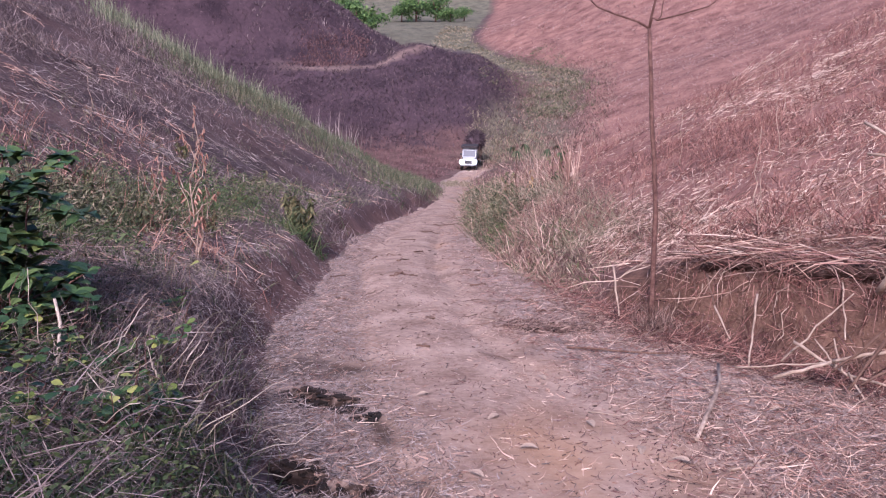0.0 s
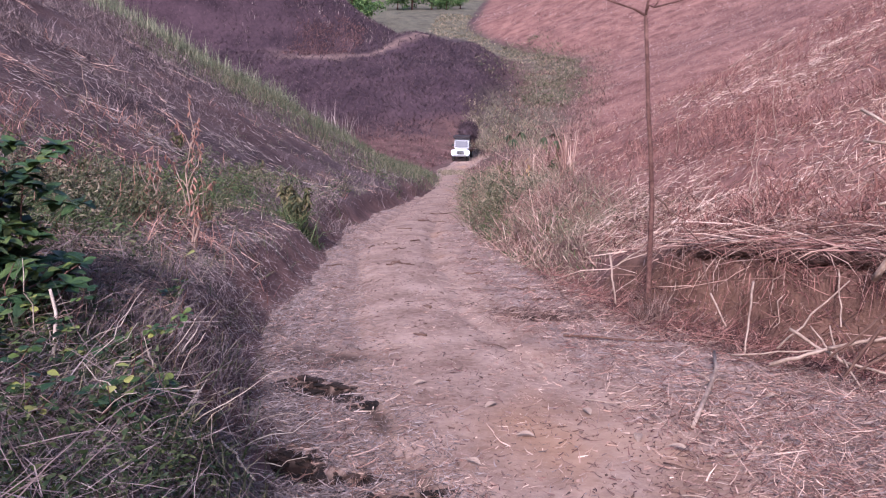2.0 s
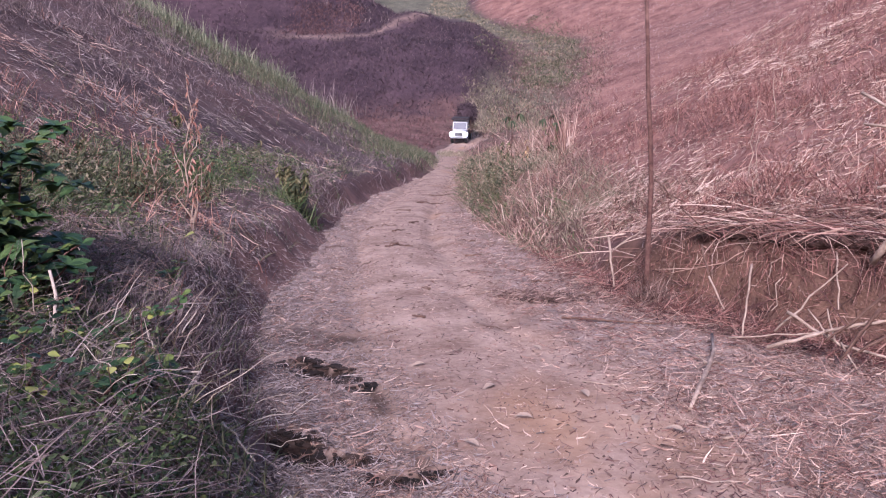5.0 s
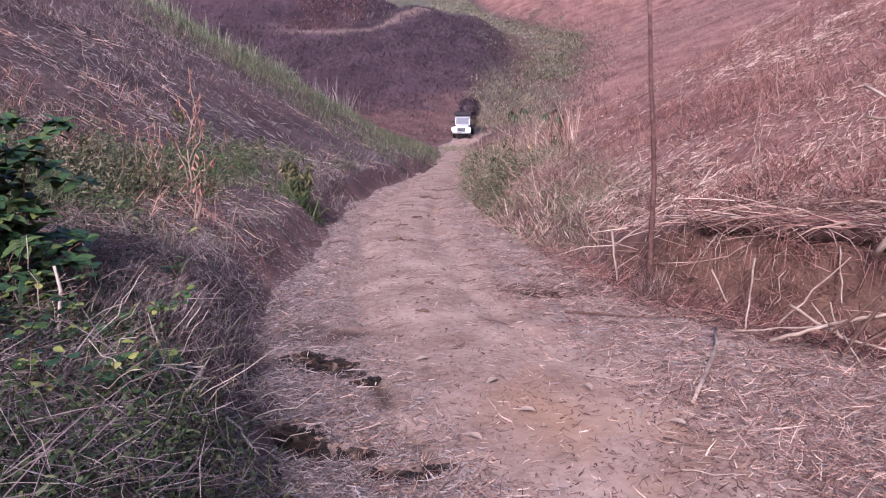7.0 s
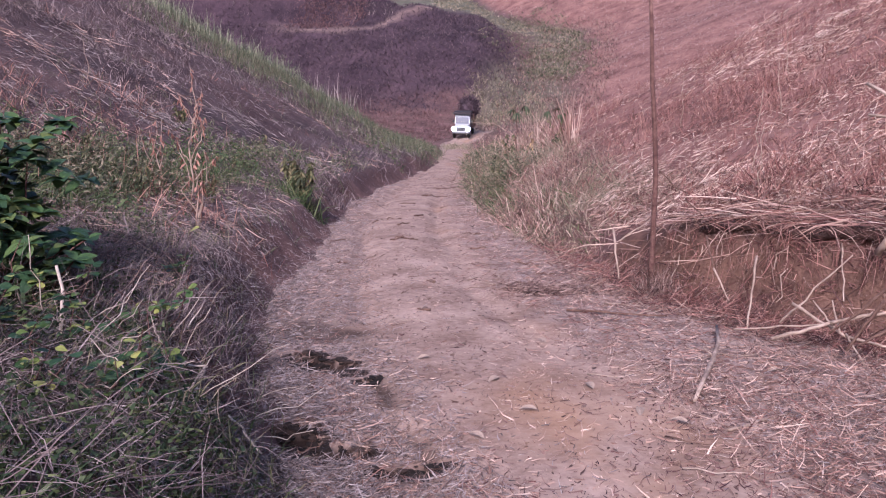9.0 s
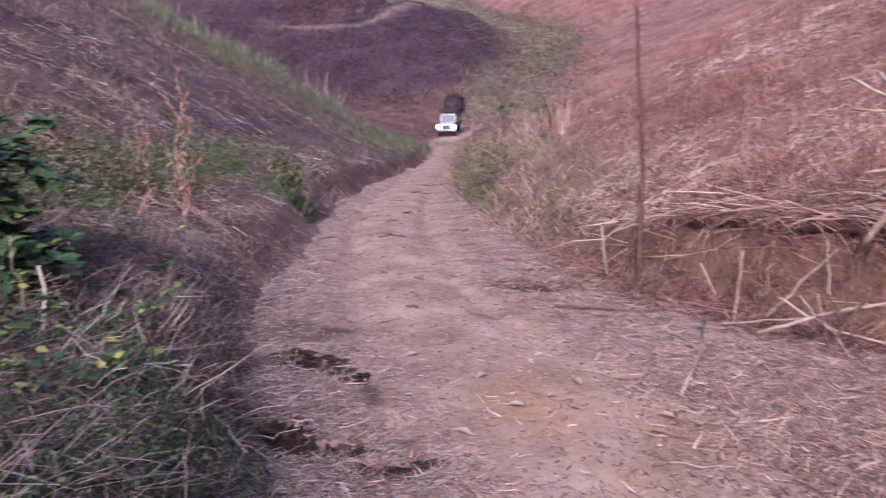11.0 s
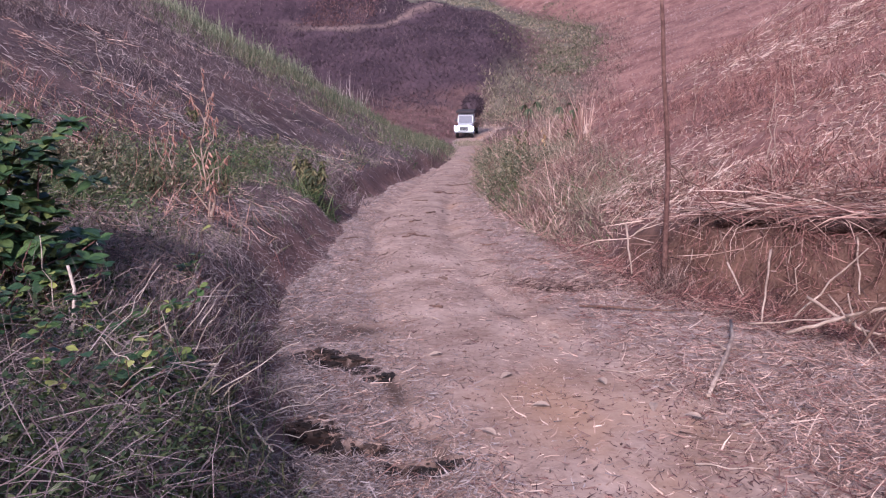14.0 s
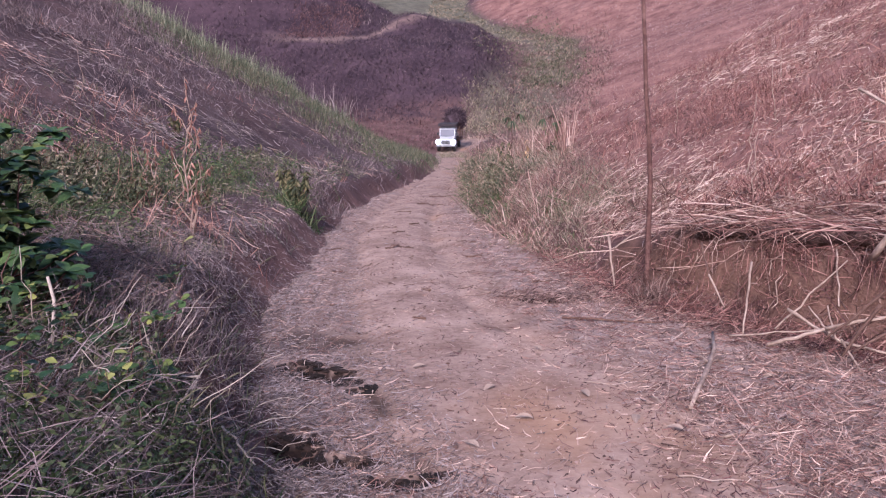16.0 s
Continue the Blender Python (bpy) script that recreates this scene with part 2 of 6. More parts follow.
def land(x, y):
    """Height of the ground, and what grows on it: a dict of masks."""
    x, y = np.asarray(x, float), np.asarray(y, float)
    wob = 0.16 * value_noise(y * 0.7, y * 0 + 3.0, 5) + 0.08 * value_noise(y * 2.3, y * 0 + 8.0, 6)
    dl, dr = soft_table(LEFT_EDGE, y) + wob - x, x - soft_table(RIGHT_EDGE, y) - 0.7 * wob
    # left bank and slope, which ends in a spur
    up_l = 0.30 * smooth(0, 0.45, dl) + 0.36 * np.maximum(dl, 0) + 0.22 * np.maximum(dl - 2, 0) - 0.0035 * np.maximum(dl - 6, 0) ** 2 * (dl < 60) - (dl >= 60) * 10.2
    spur_l = 1 - smooth(42, 58, y + 0.10 * np.maximum(dl, 0))
    # right cut bank and slope
    cut = table(((-30, 0.5), (2, 0.6), (4, 0.68), (7.5, 0.68), (9.5, 0.35), (12, 0.28), (40, 0.25)), y)
    up_r = cut * smooth(0, 0.30, dr) + RIGHT * np.maximum(dr - 0.3, 0)
    spur_r = 1 - smooth(26, 44, y - 0.15 * np.maximum(dr, 0))
    near = up_l * (0.06 + 0.94 * spur_l) + up_r * (0.10 + 0.90 * spur_r)
    # valley floor beyond, in metres above the base plane
    floor = table(((-400, 0), (58, 0), (65, 0.22), (73.5, 0.95), (78, 1.4), (86, 3.2), (100, 7.5), (140, 16.5), (200, 31), (350, 66), (700, 150), (3000, 560)), y)
    # dark hill with a terrace, and the higher hill behind it
    edge = 1 - smooth(3, 11.5, x - 0.04 * (y - 95))
    face = smooth(83, 100, y - 0.12 * np.abs(x + 4) + 2.0 * value_noise(x * 0.13, y * 0 + 2.0, 31)) * edge
    rise2 = smooth(102.5, 113, y - np.clip(x + 9, 0, 6) * 1.1)
    hill2 = rise2 * np.clip((-4.5 - x + 1.5 * value_noise(x * 0.2, y * 0.2, 33)) * 0.55, 0, 17)
    face2 = rise2 * smooth(-3, -8, x)
    knoll = 2.6 * np.exp(-((x + 3) / 5) ** 2 - ((y - 109) / 5) ** 2)
    hill = 5.2 * face * (1 - smooth(118, 150, y)) + hill2 * (1 - smooth(135, 185, y)) + knoll
    # far right-hand slope
    valley_x = table(((40, 4), (74, 5.5), (80, 7.5), (100, 13), (125, 19), (140, 20), (155, 15), (170, 11), (200, 4), (260, 9), (350, 17), (700, 60)), y)
    dv = x - valley_x
    far_r = np.clip(dv - 3.0, 0, 400) * 0.36 * smooth(45, 95, y)
    far_l = np.maximum(-dv - 45, 0) * 0.25 * smooth(110, 200, y)
    ridge = 55 * smooth(300, 560, y)
    h = near + floor + hill + far_r + far_l + ridge
    off = smooth(0.1, 1.5, np.maximum(dl, dr))
    dist = np.hypot(x, y - 3)
    h = h + off * (0.07 * fractal(x * 1.1, y * 1.1, 20) + 0.25 * fractal(x * 0.25, y * 0.25, 30, 3) * smooth(2, 8, dist)) + 1.2 * fractal(x * 0.05, y * 0.05, 40, 3) * smooth(60, 110, y)
    h = h + 0.10 * fractal(x * 2.6, y * 2.6, 45) * smooth(0.02, 0.25, dr) * (1 - smooth(0.35, 0.9, dr)) * (y > 2) * (y < 14)
    h = h + (1 - off) * 0.008 * fractal(x * 1.7, y * 1.7, 50) * (1 - smooth(8, 13, y))
    inside = (np.maximum(dl, dr) < 0)
    n1, n2 = fractal(x * 0.35, y * 0.35, 60), fractal(x * 0.12, y * 0.12, 70)
    right, left = smooth(0.0, 0.8, dr), smooth(0.0, 0.8, dl)
    masks = {
        "red": np.clip(right * (y < 60) + smooth(2, 6, dv + 2 * n1) * smooth(60, 80, y), 0, 1),
        "ash": np.clip(left * spur_l * (0.75 + 0.5 * n1), 0, 1) * (y < 70),
        "dark": np.clip(np.maximum(smooth(84, 91, y + 3 * n1) * edge, rise2 * smooth(0, -6, x) * (1 - smooth(150, 180, y))) * 1.1 * (1 - smooth(0, 5, dv)), 0, 1),
        "green": np.clip(smooth(66, 90, y) * (1 - smooth(1.5, 6.0, np.abs(dv + 2) + 3.5 * n2)) * 0.8 + smooth(165, 200, y) * (dv < 1.5), 0, 1),
        "path": np.clip((1 - smooth(0.6, 1.5, np.abs(y - np.interp(x, [-40, -9, -8, -6.5, -3, 2], [101.0, 101.6, 102.5, 105.5, 108.5, 110]) - 0.6 * np.sin(x * 0.5)))) * (x < -1.5) * smooth(-24, -15, x), 0, 1),
        "bare": np.clip((1 - np.abs(dr - 0.15) / 0.3), 0, 1) * (y < 9) * (y > 3),
    }
    return -SLOPE * y + h, {"dl": dl, "dr": dr, "spur_l": spur_l, "spur_r": spur_r, "dv": dv, "face": face, "face2": face2, **masks}


RIGHT = 0.50


def ground_z(x, y):
    return land(x, y)[0]


# ---- builders ----
def mesh_from(name, verts, faces, material, smooth_shade=True):
    me = bpy.data.meshes.new(name)
    me.from_pydata([tuple(v) for v in verts], [], [tuple(f) for f in faces])
    me.materials.append(material)
    if smooth_shade:
        me.polygons.foreach_set("use_smooth", [True] * len(me.polygons))
    return me


def part(name, bm, material, parent, label=""):
    me = bpy.data.meshes.new(name)
    bm.to_mesh(me)
    bm.free()
    me.materials.append(material)
    ob = new(name, me)
    ob.parent = parent
    return tagged(ob, label)


def sheet(name, xs, ys, z, masks, material):
    """A grid of ground with its masks as point attributes."""
    nx, ny = xs.shape[1], xs.shape[0]
    verts = np.stack([xs.ravel(), ys.ravel(), z.ravel()], 1).astype(np.float32)
    i = np.arange(nx * ny).reshape(ny, nx)
    quads = np.stack([i[:-1, :-1], i[:-1, 1:], i[1:, 1:], i[1:, :-1]], -1).reshape(-1, 4)
    me = bpy.data.meshes.new(name)
    me.vertices.add(len(verts))
    me.vertices.foreach_set("co", verts.ravel())
    me.loops.add(quads.size)
    me.loops.foreach_set("vertex_index", quads.ravel().astype(np.int32))
    me.polygons.add(len(quads))
    me.polygons.foreach_set("loop_start", np.arange(0, quads.size, 4, dtype=np.int32))
    me.polygons.foreach_set("use_smooth", np.ones(len(quads), dtype=bool))
    me.update(calc_edges=True)
    for key, v in masks.items():
        me.attributes.new(key, "FLOAT", "POINT").data.foreach_set("value", np.asarray(v, np.float32).ravel())
    me.materials.append(material)
    return new(name, me)


RNG = np.random.default_rng(11)


def blades(name, base, way, length, width, material, droop=0.3, label="", category="", kind="stuff", curl=0.15):
    """Many thin leaves or stalks in one mesh, each bent and tapered."""
    n = len(base)
    way = way / (np.linalg.norm(way, axis=1, keepdims=True) + 1e-9)
    side = np.cross(way, RNG.normal(size=(n, 3)))
    side /= np.linalg.norm(side, axis=1, keepdims=True) + 1e-9
    length, width = np.broadcast_to(length, n)[:, None], np.broadcast_to(width, n)[:, None]
    bend = RNG.normal(size=(n, 3)) * curl
    bend[:, 2] -= droop
    mid = base + way * length * 0.55 + bend * length * 0.25
    tip = base + way * length + bend * length * 0.9
    v = np.stack([base - side * width / 2, base + side * width / 2, mid + side * width * 0.4, mid - side * width * 0.4, tip], 1).reshape(-1, 3).astype(np.float32)
    k = np.arange(n)[:, None] * 5
    quads, tris = k + np.array([0, 1, 2, 3]), k + np.array([3, 2, 4])
    idx = np.concatenate([quads, tris], 1).ravel().astype(np.int32)
    me = bpy.data.meshes.new(name)
    me.vertices.add(len(v))
    me.vertices.foreach_set("co", v.ravel())
    me.loops.add(len(idx))
    me.loops.foreach_set("vertex_index", idx)
    me.polygons.add(2 * n)
    start = np.arange(n)[:, None] * 7 + np.array([0, 4])
    me.polygons.foreach_set("loop_start", start.ravel().astype(np.int32))
    me.update(calc_edges=True)
    me.materials.append(material)
    return tagged(new(name, me), label, category, kind=kind)


def tube(points, radii, sides=6, bm=None):
    """A bent, tapered round rod through points."""
    bm = bm or bmesh.new()
    pts = [Vector(p) for p in points]
    rings = []
    for i, p in enumerate(pts):
        d = (pts[min(i + 1, len(pts) - 1)] - pts[max(i - 1, 0)]).normalized()
        a = d.orthogonal().normalized()
        b = d.cross(a)
        if rings:
            ref = (rings[-1][0].co - pts[i - 1])
            a = (ref - d * ref.dot(d)).normalized()
            b = d.cross(a)
        rings.append([bm.verts.new(p + (a * math.cos(t) + b * math.sin(t)) * radii[i]) for t in [2 * math.pi * k / sides for k in range(sides)]])
    for r0, r1 in zip(rings, rings[1:]):
        for k in range(sides):
            f = bm.faces.new((r0[k], r0[(k + 1) % sides], r1[(k + 1) % sides], r1[k]))
            f.smooth = True
    bm.faces.new(rings[0][::-1])
    bm.faces.new(rings[-1])
    return bm


def crooked(a, b, steps=6, wander=0.04, rnd=random):
    a, b = Vector(a), Vector(b)
    n = (b - a).length
    out = []
    for i in range(steps + 1):
        t = i / steps
        w = wander * n * math.sin(math.pi * t) if 0 < i < steps else 0
        out.append(a.lerp(b, t) + Vector((rnd.gauss(0, 1), rnd.gauss(0, 1), rnd.gauss(0, 1))) * w)
    return out


def on(x, y, up=0.0):
    return Vector((x, y, float(ground_z(x, y)) + up))


# ---- ground ----
def spaced(lo, hi, n, mid, fine):
    a, b = np.arcsinh((lo - mid) / fine), np.arcsinh((hi - mid) / fine)
    return mid + fine * np.sinh(np.linspace(a, b, n))


gx, gy = np.meshgrid(spaced(-900, 900, 600, 0.6, 2.6), spaced(-160, 1500, 700, 7, 4.5))
gz, gm = land(gx, gy)
gz = gz - 0.40 * smooth(0.03, 0.40, -np.maximum(gm["dl"], gm["dr"])) * (gy > -6) * (gy < 79)
ground = tagged(sheet("ground", gx, gy, gz, {k: gm[k] for k in ("red", "ash", "dark", "green", "path", "bare")}, GROUND),
                "dry burnt hillsides of russet and ashen soil", "ground", kind="structure")

HOLES = ((-1.02, 5.36, 0.17, 0.16, 0.09), (-0.80, 5.17, 0.22, 0.17, 0.09), (-0.50, 4.80, 0.10, 0.06, 0.04), (-0.82, 3.84, 0.22, 0.20, 0.10), (-0.56, 3.63, 0.26, 0.14, 0.08), (-0.17, 3.40, 0.22, 0.09, 0.045), (1.0, 7.5, 0.36, 0.2, 0.03))


def road_surface(x, y):
    z, m = land(x, y)
    u = x - soft_table(TRACK, y)
    u = u + 0.07 * value_noise(x * 0.1, y * 0.5, 89)
    rut = (-0.065 * (np.exp(-((u + 0.66) / 0.13) ** 2) + np.exp(-((u - 0.50) / 0.13) ** 2)) + 0.03 * np.exp(-((u + 0.05) / 0.30) ** 2)) * smooth(4.5, 8, y) * (1 + 0.35 * value_noise(x * 1.5, y * 0.5, 88))
    lump = 0.006 * fractal(x * 3.1, y * 2.0, 90) * (1 - 0.8 * smooth(7, 13, y)) + 0.006 * fractal(x * 11, y * 11, 91) * (1 - smooth(6, 10, y))
    hole = np.zeros_like(x)
    for hx, hy, rx, ry, deep in HOLES:
        r = ((x - hx) / rx) ** 2 + ((y - hy) / ry) ** 2 + 0.4 * fractal(x * 5, y * 5, 92)
        hole = np.maximum(hole, (1 - smooth(0.35, 1.0, r)) * deep)
    scarp = smooth(-0.62, -0.80, u + 0.12 * fractal(x * 1.4, y * 1.4, 96)) * (1 - smooth(5.6, 6.6, y)) * smooth(2.5, 3.2, y)
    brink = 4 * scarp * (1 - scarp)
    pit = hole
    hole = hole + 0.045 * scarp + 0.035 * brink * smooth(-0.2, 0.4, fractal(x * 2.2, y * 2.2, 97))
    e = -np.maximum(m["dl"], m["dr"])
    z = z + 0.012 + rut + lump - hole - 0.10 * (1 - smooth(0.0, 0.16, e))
    # "hole" lays the painted shade in the hollows and along the scarp's brink
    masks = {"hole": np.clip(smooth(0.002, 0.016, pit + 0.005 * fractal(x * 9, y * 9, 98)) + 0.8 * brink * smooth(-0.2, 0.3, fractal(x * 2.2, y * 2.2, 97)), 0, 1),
             "litter": np.clip(smooth(0.70, 1.15, np.abs(u) + 0.3 * fractal(x * 1.3, y * 1.3, 93)), 0, 1),
             "clay": np.clip(smooth(0.1, 0.5, fractal(x * 0.9, y * 0.5, 94)) * np.exp(-((u - 0.35) / 0.5) ** 2), 0, 1)}
    return z, masks


ry = np.concatenate([np.arange(-6, 2, 0.2), np.arange(2, 14, 0.035), np.arange(14, 40, 0.12), np.arange(40, 79.5, 0.4)])
uu = np.linspace(-0.06, 1.06, 110)
ryy = np.repeat(ry[:, None], len(uu), 1)
rxx = soft_table(LEFT_EDGE, ryy) * (1 - uu[None, :]) + soft_table(RIGHT_EDGE, ryy) * uu[None, :]
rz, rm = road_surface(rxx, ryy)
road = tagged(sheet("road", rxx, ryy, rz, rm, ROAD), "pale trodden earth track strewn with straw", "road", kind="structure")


# ---- truck that climbs the track ----
def box(bm, lo, hi, bevel=0.0):
    r = bmesh.ops.create_cube(bm, size=1.0)
    for v in r["verts"]:
        v.co = Vector([(a + b) / 2 + c * (b - a) for a, b, c in zip(lo, hi, v.co)])
    if bevel:
        edges = list({e for v in r["verts"] for e in v.link_edges})
        bmesh.ops.bevel(bm, geom=edges, offset=bevel, segments=2, affect="EDGES", profile=0.7)
    return bm


def prism(bm, profile, x0, x1):
    """A profile in y, z drawn out along x."""
    a = [bm.verts.new((x0, y, z)) for y, z in profile]
    b = [bm.verts.new((x1, y, z)) for y, z in profile]
    n = len(profile)
    for i in range(n):
        bm.faces.new((a[i], a[(i + 1) % n], b[(i + 1) % n], b[i]))
    bm.faces.new(a[::-1])
    bm.faces.new(b)
    bmesh.ops.recalc_face_normals(bm, faces=bm.faces)
    return bm


def build_truck():
    """Front towards -y; its base lies on the ground."""
    t = tagged(new("truck"), "small white jeep truck with headlamps lit, hauling brushwood", "truck")
    bm = prism(bmesh.new(), [(-1.9, 0.5), (-1.9, 0.95), (-1.75, 1.06), (-0.95, 1.12), (0.6, 1.12), (0.6, 0.5)], -0.58, 0.58)
    bmesh.ops.bevel(bm, geom=list(bm.edges), offset=0.04, segments=2, affect="EDGES")
    body = part("body", bm, PAINT, t)
    bm = prism(bmesh.new(), [(-0.9, 1.1), (-0.7, 1.86), (-0.66, 1.93), (0.6, 1.95), (0.62, 1.1)], -0.64, 0.64)
    bmesh.ops.bevel(bm, geom=list(bm.edges), offset=0.05, segments=2, affect="EDGES")
    cab = part("cab", bm, PAINT, t)
    bm = bmesh.new()
    vs = [bm.verts.new(p) for p in ((-0.58, -0.90, 1.2), (0.58, -0.90, 1.2), (0.56, -0.755, 1.75), (-0.56, -0.755, 1.75))]
    bm.faces.new(vs)
    r = bmesh.ops.extrude_face_region(bm, geom=bm.faces[:])
    for v in [e for e in r["geom"] if isinstance(e, bmesh.types.BMVert)]:
        v.co.y -= 0.02
    part("windscreen", bm, GLASS, cab, "grey windscreen")
    for s in (-1, 1):
        part("side_window", box(bmesh.new(), (s * 0.65 - 0.01, -0.55, 1.2), (s * 0.65 + 0.01, 0.45, 1.64), 0.008), GLASS, cab)
        bm = prism(bmesh.new(), [(-1.85, 0.55), (-1.8, 0.92), (-1.5, 1.0), (-1.05, 0.98), (-0.9, 0.6), (-1.05, 0.6), (-1.2, 0.82), (-1.6, 0.82), (-1.75, 0.55)], s * 0.56, s * 0.76)
        part("fender", bm, PAINT, body)
        bm = bmesh.new()
        bmesh.ops.create_uvsphere(bm, u_segments=14, v_segments=8, radius=0.17)
        for v in bm.verts:
            v.co = Vector((v.co.x + s * 0.64, v.co.y * 0.5 - 2.0, v.co.z + 0.84))
        part("headlamp", bm, LAMP, body, "bright lit headlamp")
        part("mirror", box(bmesh.new(), (s * 0.78 - 0.08, -0.75, 1.3), (s * 0.78 + 0.08, -0.7, 1.5), 0.015), BLACK, cab)
    part("grille", box(bmesh.new(), (-0.36, -1.915, 0.64), (0.36, -1.885, 0.95), 0.01), BLACK, body, "dark grille")
    for k in range(7):
        x = -0.3 + k * 0.1
        part("grille_bar", box(bmesh.new(), (x - 0.022, -1.94, 0.66), (x + 0.022, -1.90, 0.93), 0.006), STEEL, body)
    part("bumper", box(bmesh.new(), (-0.76, -2.08, 0.46), (0.76, -1.94, 0.60), 0.03), STEEL, body, "dull steel bumper")
    part("canopy", box(bmesh.new(), (-0.76, -1.0, 1.98), (0.76, 0.7, 2.22), 0.05), TARP, t, "dark canopy over the cab")
    part("bed", box(bmesh.new(), (-0.85, 0.65, 0.72), (0.85, 3.6, 0.86), 0.02), DARKSTICK, t, "worn dark cargo bed")
    for s in (-1, 1):
        for y in (0.75, 2.1, 3.5):
            part("stake", box(bmesh.new(), (s * 0.83 - 0.03, y - 0.03, 0.86), (s * 0.83 + 0.03, y + 0.03, 1.9), 0.008), DARKSTICK, t)
        for y in (-1.35, 2.6):
            bm = bmesh.new()
            bmesh.ops.create_cone(bm, cap_ends=True, segments=22, radius1=0.40, radius2=0.40, depth=0.24, matrix=pose(0, 0, 0, 0, 90, 0))
            bmesh.ops.bevel(bm, geom=[e for e in bm.edges if abs(e.verts[0].co.x - e.verts[1].co.x) < 1e-4], offset=0.045, segments=2, affect="EDGES")
            w = part("wheel", bm, BLACK, t, "black treaded tyre")
            w.location = (s * 0.62, y, 0.40)
            bm = bmesh.new()
            bmesh.ops.create_cone(bm, cap_ends=True, segments=16, radius1=0.2, radius2=0.16, depth=0.05, matrix=pose(s * 0.125, 0, 0, 0, 90 * s, 0))
            part("rim", bm, STEEL, w)
            WHEELS.append(w)
    n = 4200
    a = RNG.normal(size=(n, 3))
    a /= np.linalg.norm(a, axis=1, keepdims=True)
    p = a * RNG.uniform(0.35, 1, (n, 1)) ** 0.5 * np.array([0.85, 1.3, 0.85]) + np.array([0.30, 2.3, 2.45])
    p[:, 2] = np.maximum(p[:, 2], 0.9)
    load = blades("brushwood_load", p, a + RNG.normal(size=(n, 3)) * 0.8, RNG.uniform(0.2, 0.55, n), RNG.uniform(0.015, 0.04, n), FARSCRUB, 0.1, kind="", label="tall tangled load of dark brushwood")
    load.parent = t
    bm = bmesh.new()
    bmesh.ops.create_icosphere(bm, subdivisions=3, radius=0.8)
    for v in bm.verts:
        k = 1 + 0.18 * noise.noise(v.co * 2.5)
        v.co = Vector((v.co.x * 0.95 * k + 0.28, v.co.y * 1.5 * k + 2.2, max(v.co.z * 0.98 * k + 2.35, 0.87)))
    part("packed_brush", bm, FARSCRUB, t)
    return t


WHEELS = []
truck = build_truck()


# ---- dry grass and litter ----
def spread(n, y0, y1, x_of, keep=None, power=1.0):
    """n places whose density falls off with distance; x_of gives x from y and a random number."""
    out = np.zeros((0, 2))
    while len(out) < n:
        r = RNG.uniform(0, 1, 3 * n)
        y = (y0 ** (-power) + r * (y1 ** (-power) - y0 ** (-power))) ** (-1 / power)
        x = x_of(y, RNG.uniform(0, 1, 3 * n))
        p = np.stack([x, y], 1)
        if keep is not None:
            p = p[RNG.uniform(0, 1, len(p)) < keep(p[:, 0], p[:, 1])]
        out = np.concatenate([out, p])
    return out[:n]


def rooted(p, up=0.0):
    z, m = land(p[:, 0], p[:, 1])
    return np.stack([p[:, 0], p[:, 1], z + up], 1), m


def lying(n, heading, scatter, lift=0.12, lift_scatter=0.12):
    a = np.radians(heading) + RNG.normal(size=n) * scatter
    d = np.stack([np.cos(a), np.sin(a), lift + RNG.normal(size=n) * lift_scatter], 1)
    return d


def along_slope(p, d, e=0.25):
    """Tilt lying directions with the ground."""
    z0, z1 = ground_z(p[:, 0], p[:, 1]), ground_z(p[:, 0] + d[:, 0] * e, p[:, 1] + d[:, 1] * e)
    d = d.copy()
    d[:, 2] += np.clip((z1 - z0) / e, -1.2, 1.2)
    return d


def upright(n, lean=0.35):
    d = RNG.normal(size=(n, 3)) * lean
    d[:, 2] = 1
    return d


def tufted(p, per, size):
    """Clump places: each place becomes several near it."""
    q = np.repeat(p, per, 0)
    return q + RNG.normal(size=q.shape) * size


def right_x(reach):
    return lambda y, r: soft_table(RIGHT_EDGE, y) + 0.15 + 0.40 * (1 - smooth(8.5, 11, y)) + reach(y) * r


def left_x(reach):
    return lambda y, r: soft_table(LEFT_EDGE, y) - 0.1 - reach(y) * r


def road_x(y, r):
    return soft_table(LEFT_EDGE, y) * (1 - r) + soft_table(RIGHT_EDGE, y) * r


def road_keep(x, y):
    u = np.abs(x - soft_table(TRACK, y))
    hole = road_surface(x, y)[1]["hole"]
    return (0.05 + 0.95 * smooth(0.45, 1.2, u + 0.4 * fractal(x, y, 101))) * (1 - hole)


def far_scale(y):
    return np.maximum(1.0, y / 11.0)


def litter_on_road(name, n, y0, y1, lo, hi, w, material, label, left=1.0, right=1.0):
    p = spread(n, y0, y1, road_x, lambda x, y: road_keep(x, y) * np.where(x < soft_table(TRACK, y), left, right))
    z = road_surface(p[:, 0], p[:, 1])[0]
    b = np.stack([p[:, 0], p[:, 1], z + RNG.uniform(0.003, 0.02, n)], 1)
    d = lying(n, 25, 1.4, 0.06, 0.10)
    d[:, 2] -= SLOPE * d[:, 1]
    k = np.sqrt(far_scale(p[:, 1]))
    blades(name, b, d, RNG.uniform(lo, hi, n) ** 1.0 * k, w * RNG.uniform(0.6, 1.5, n) * k, material, 0.05, label, "litter", curl=0.45)


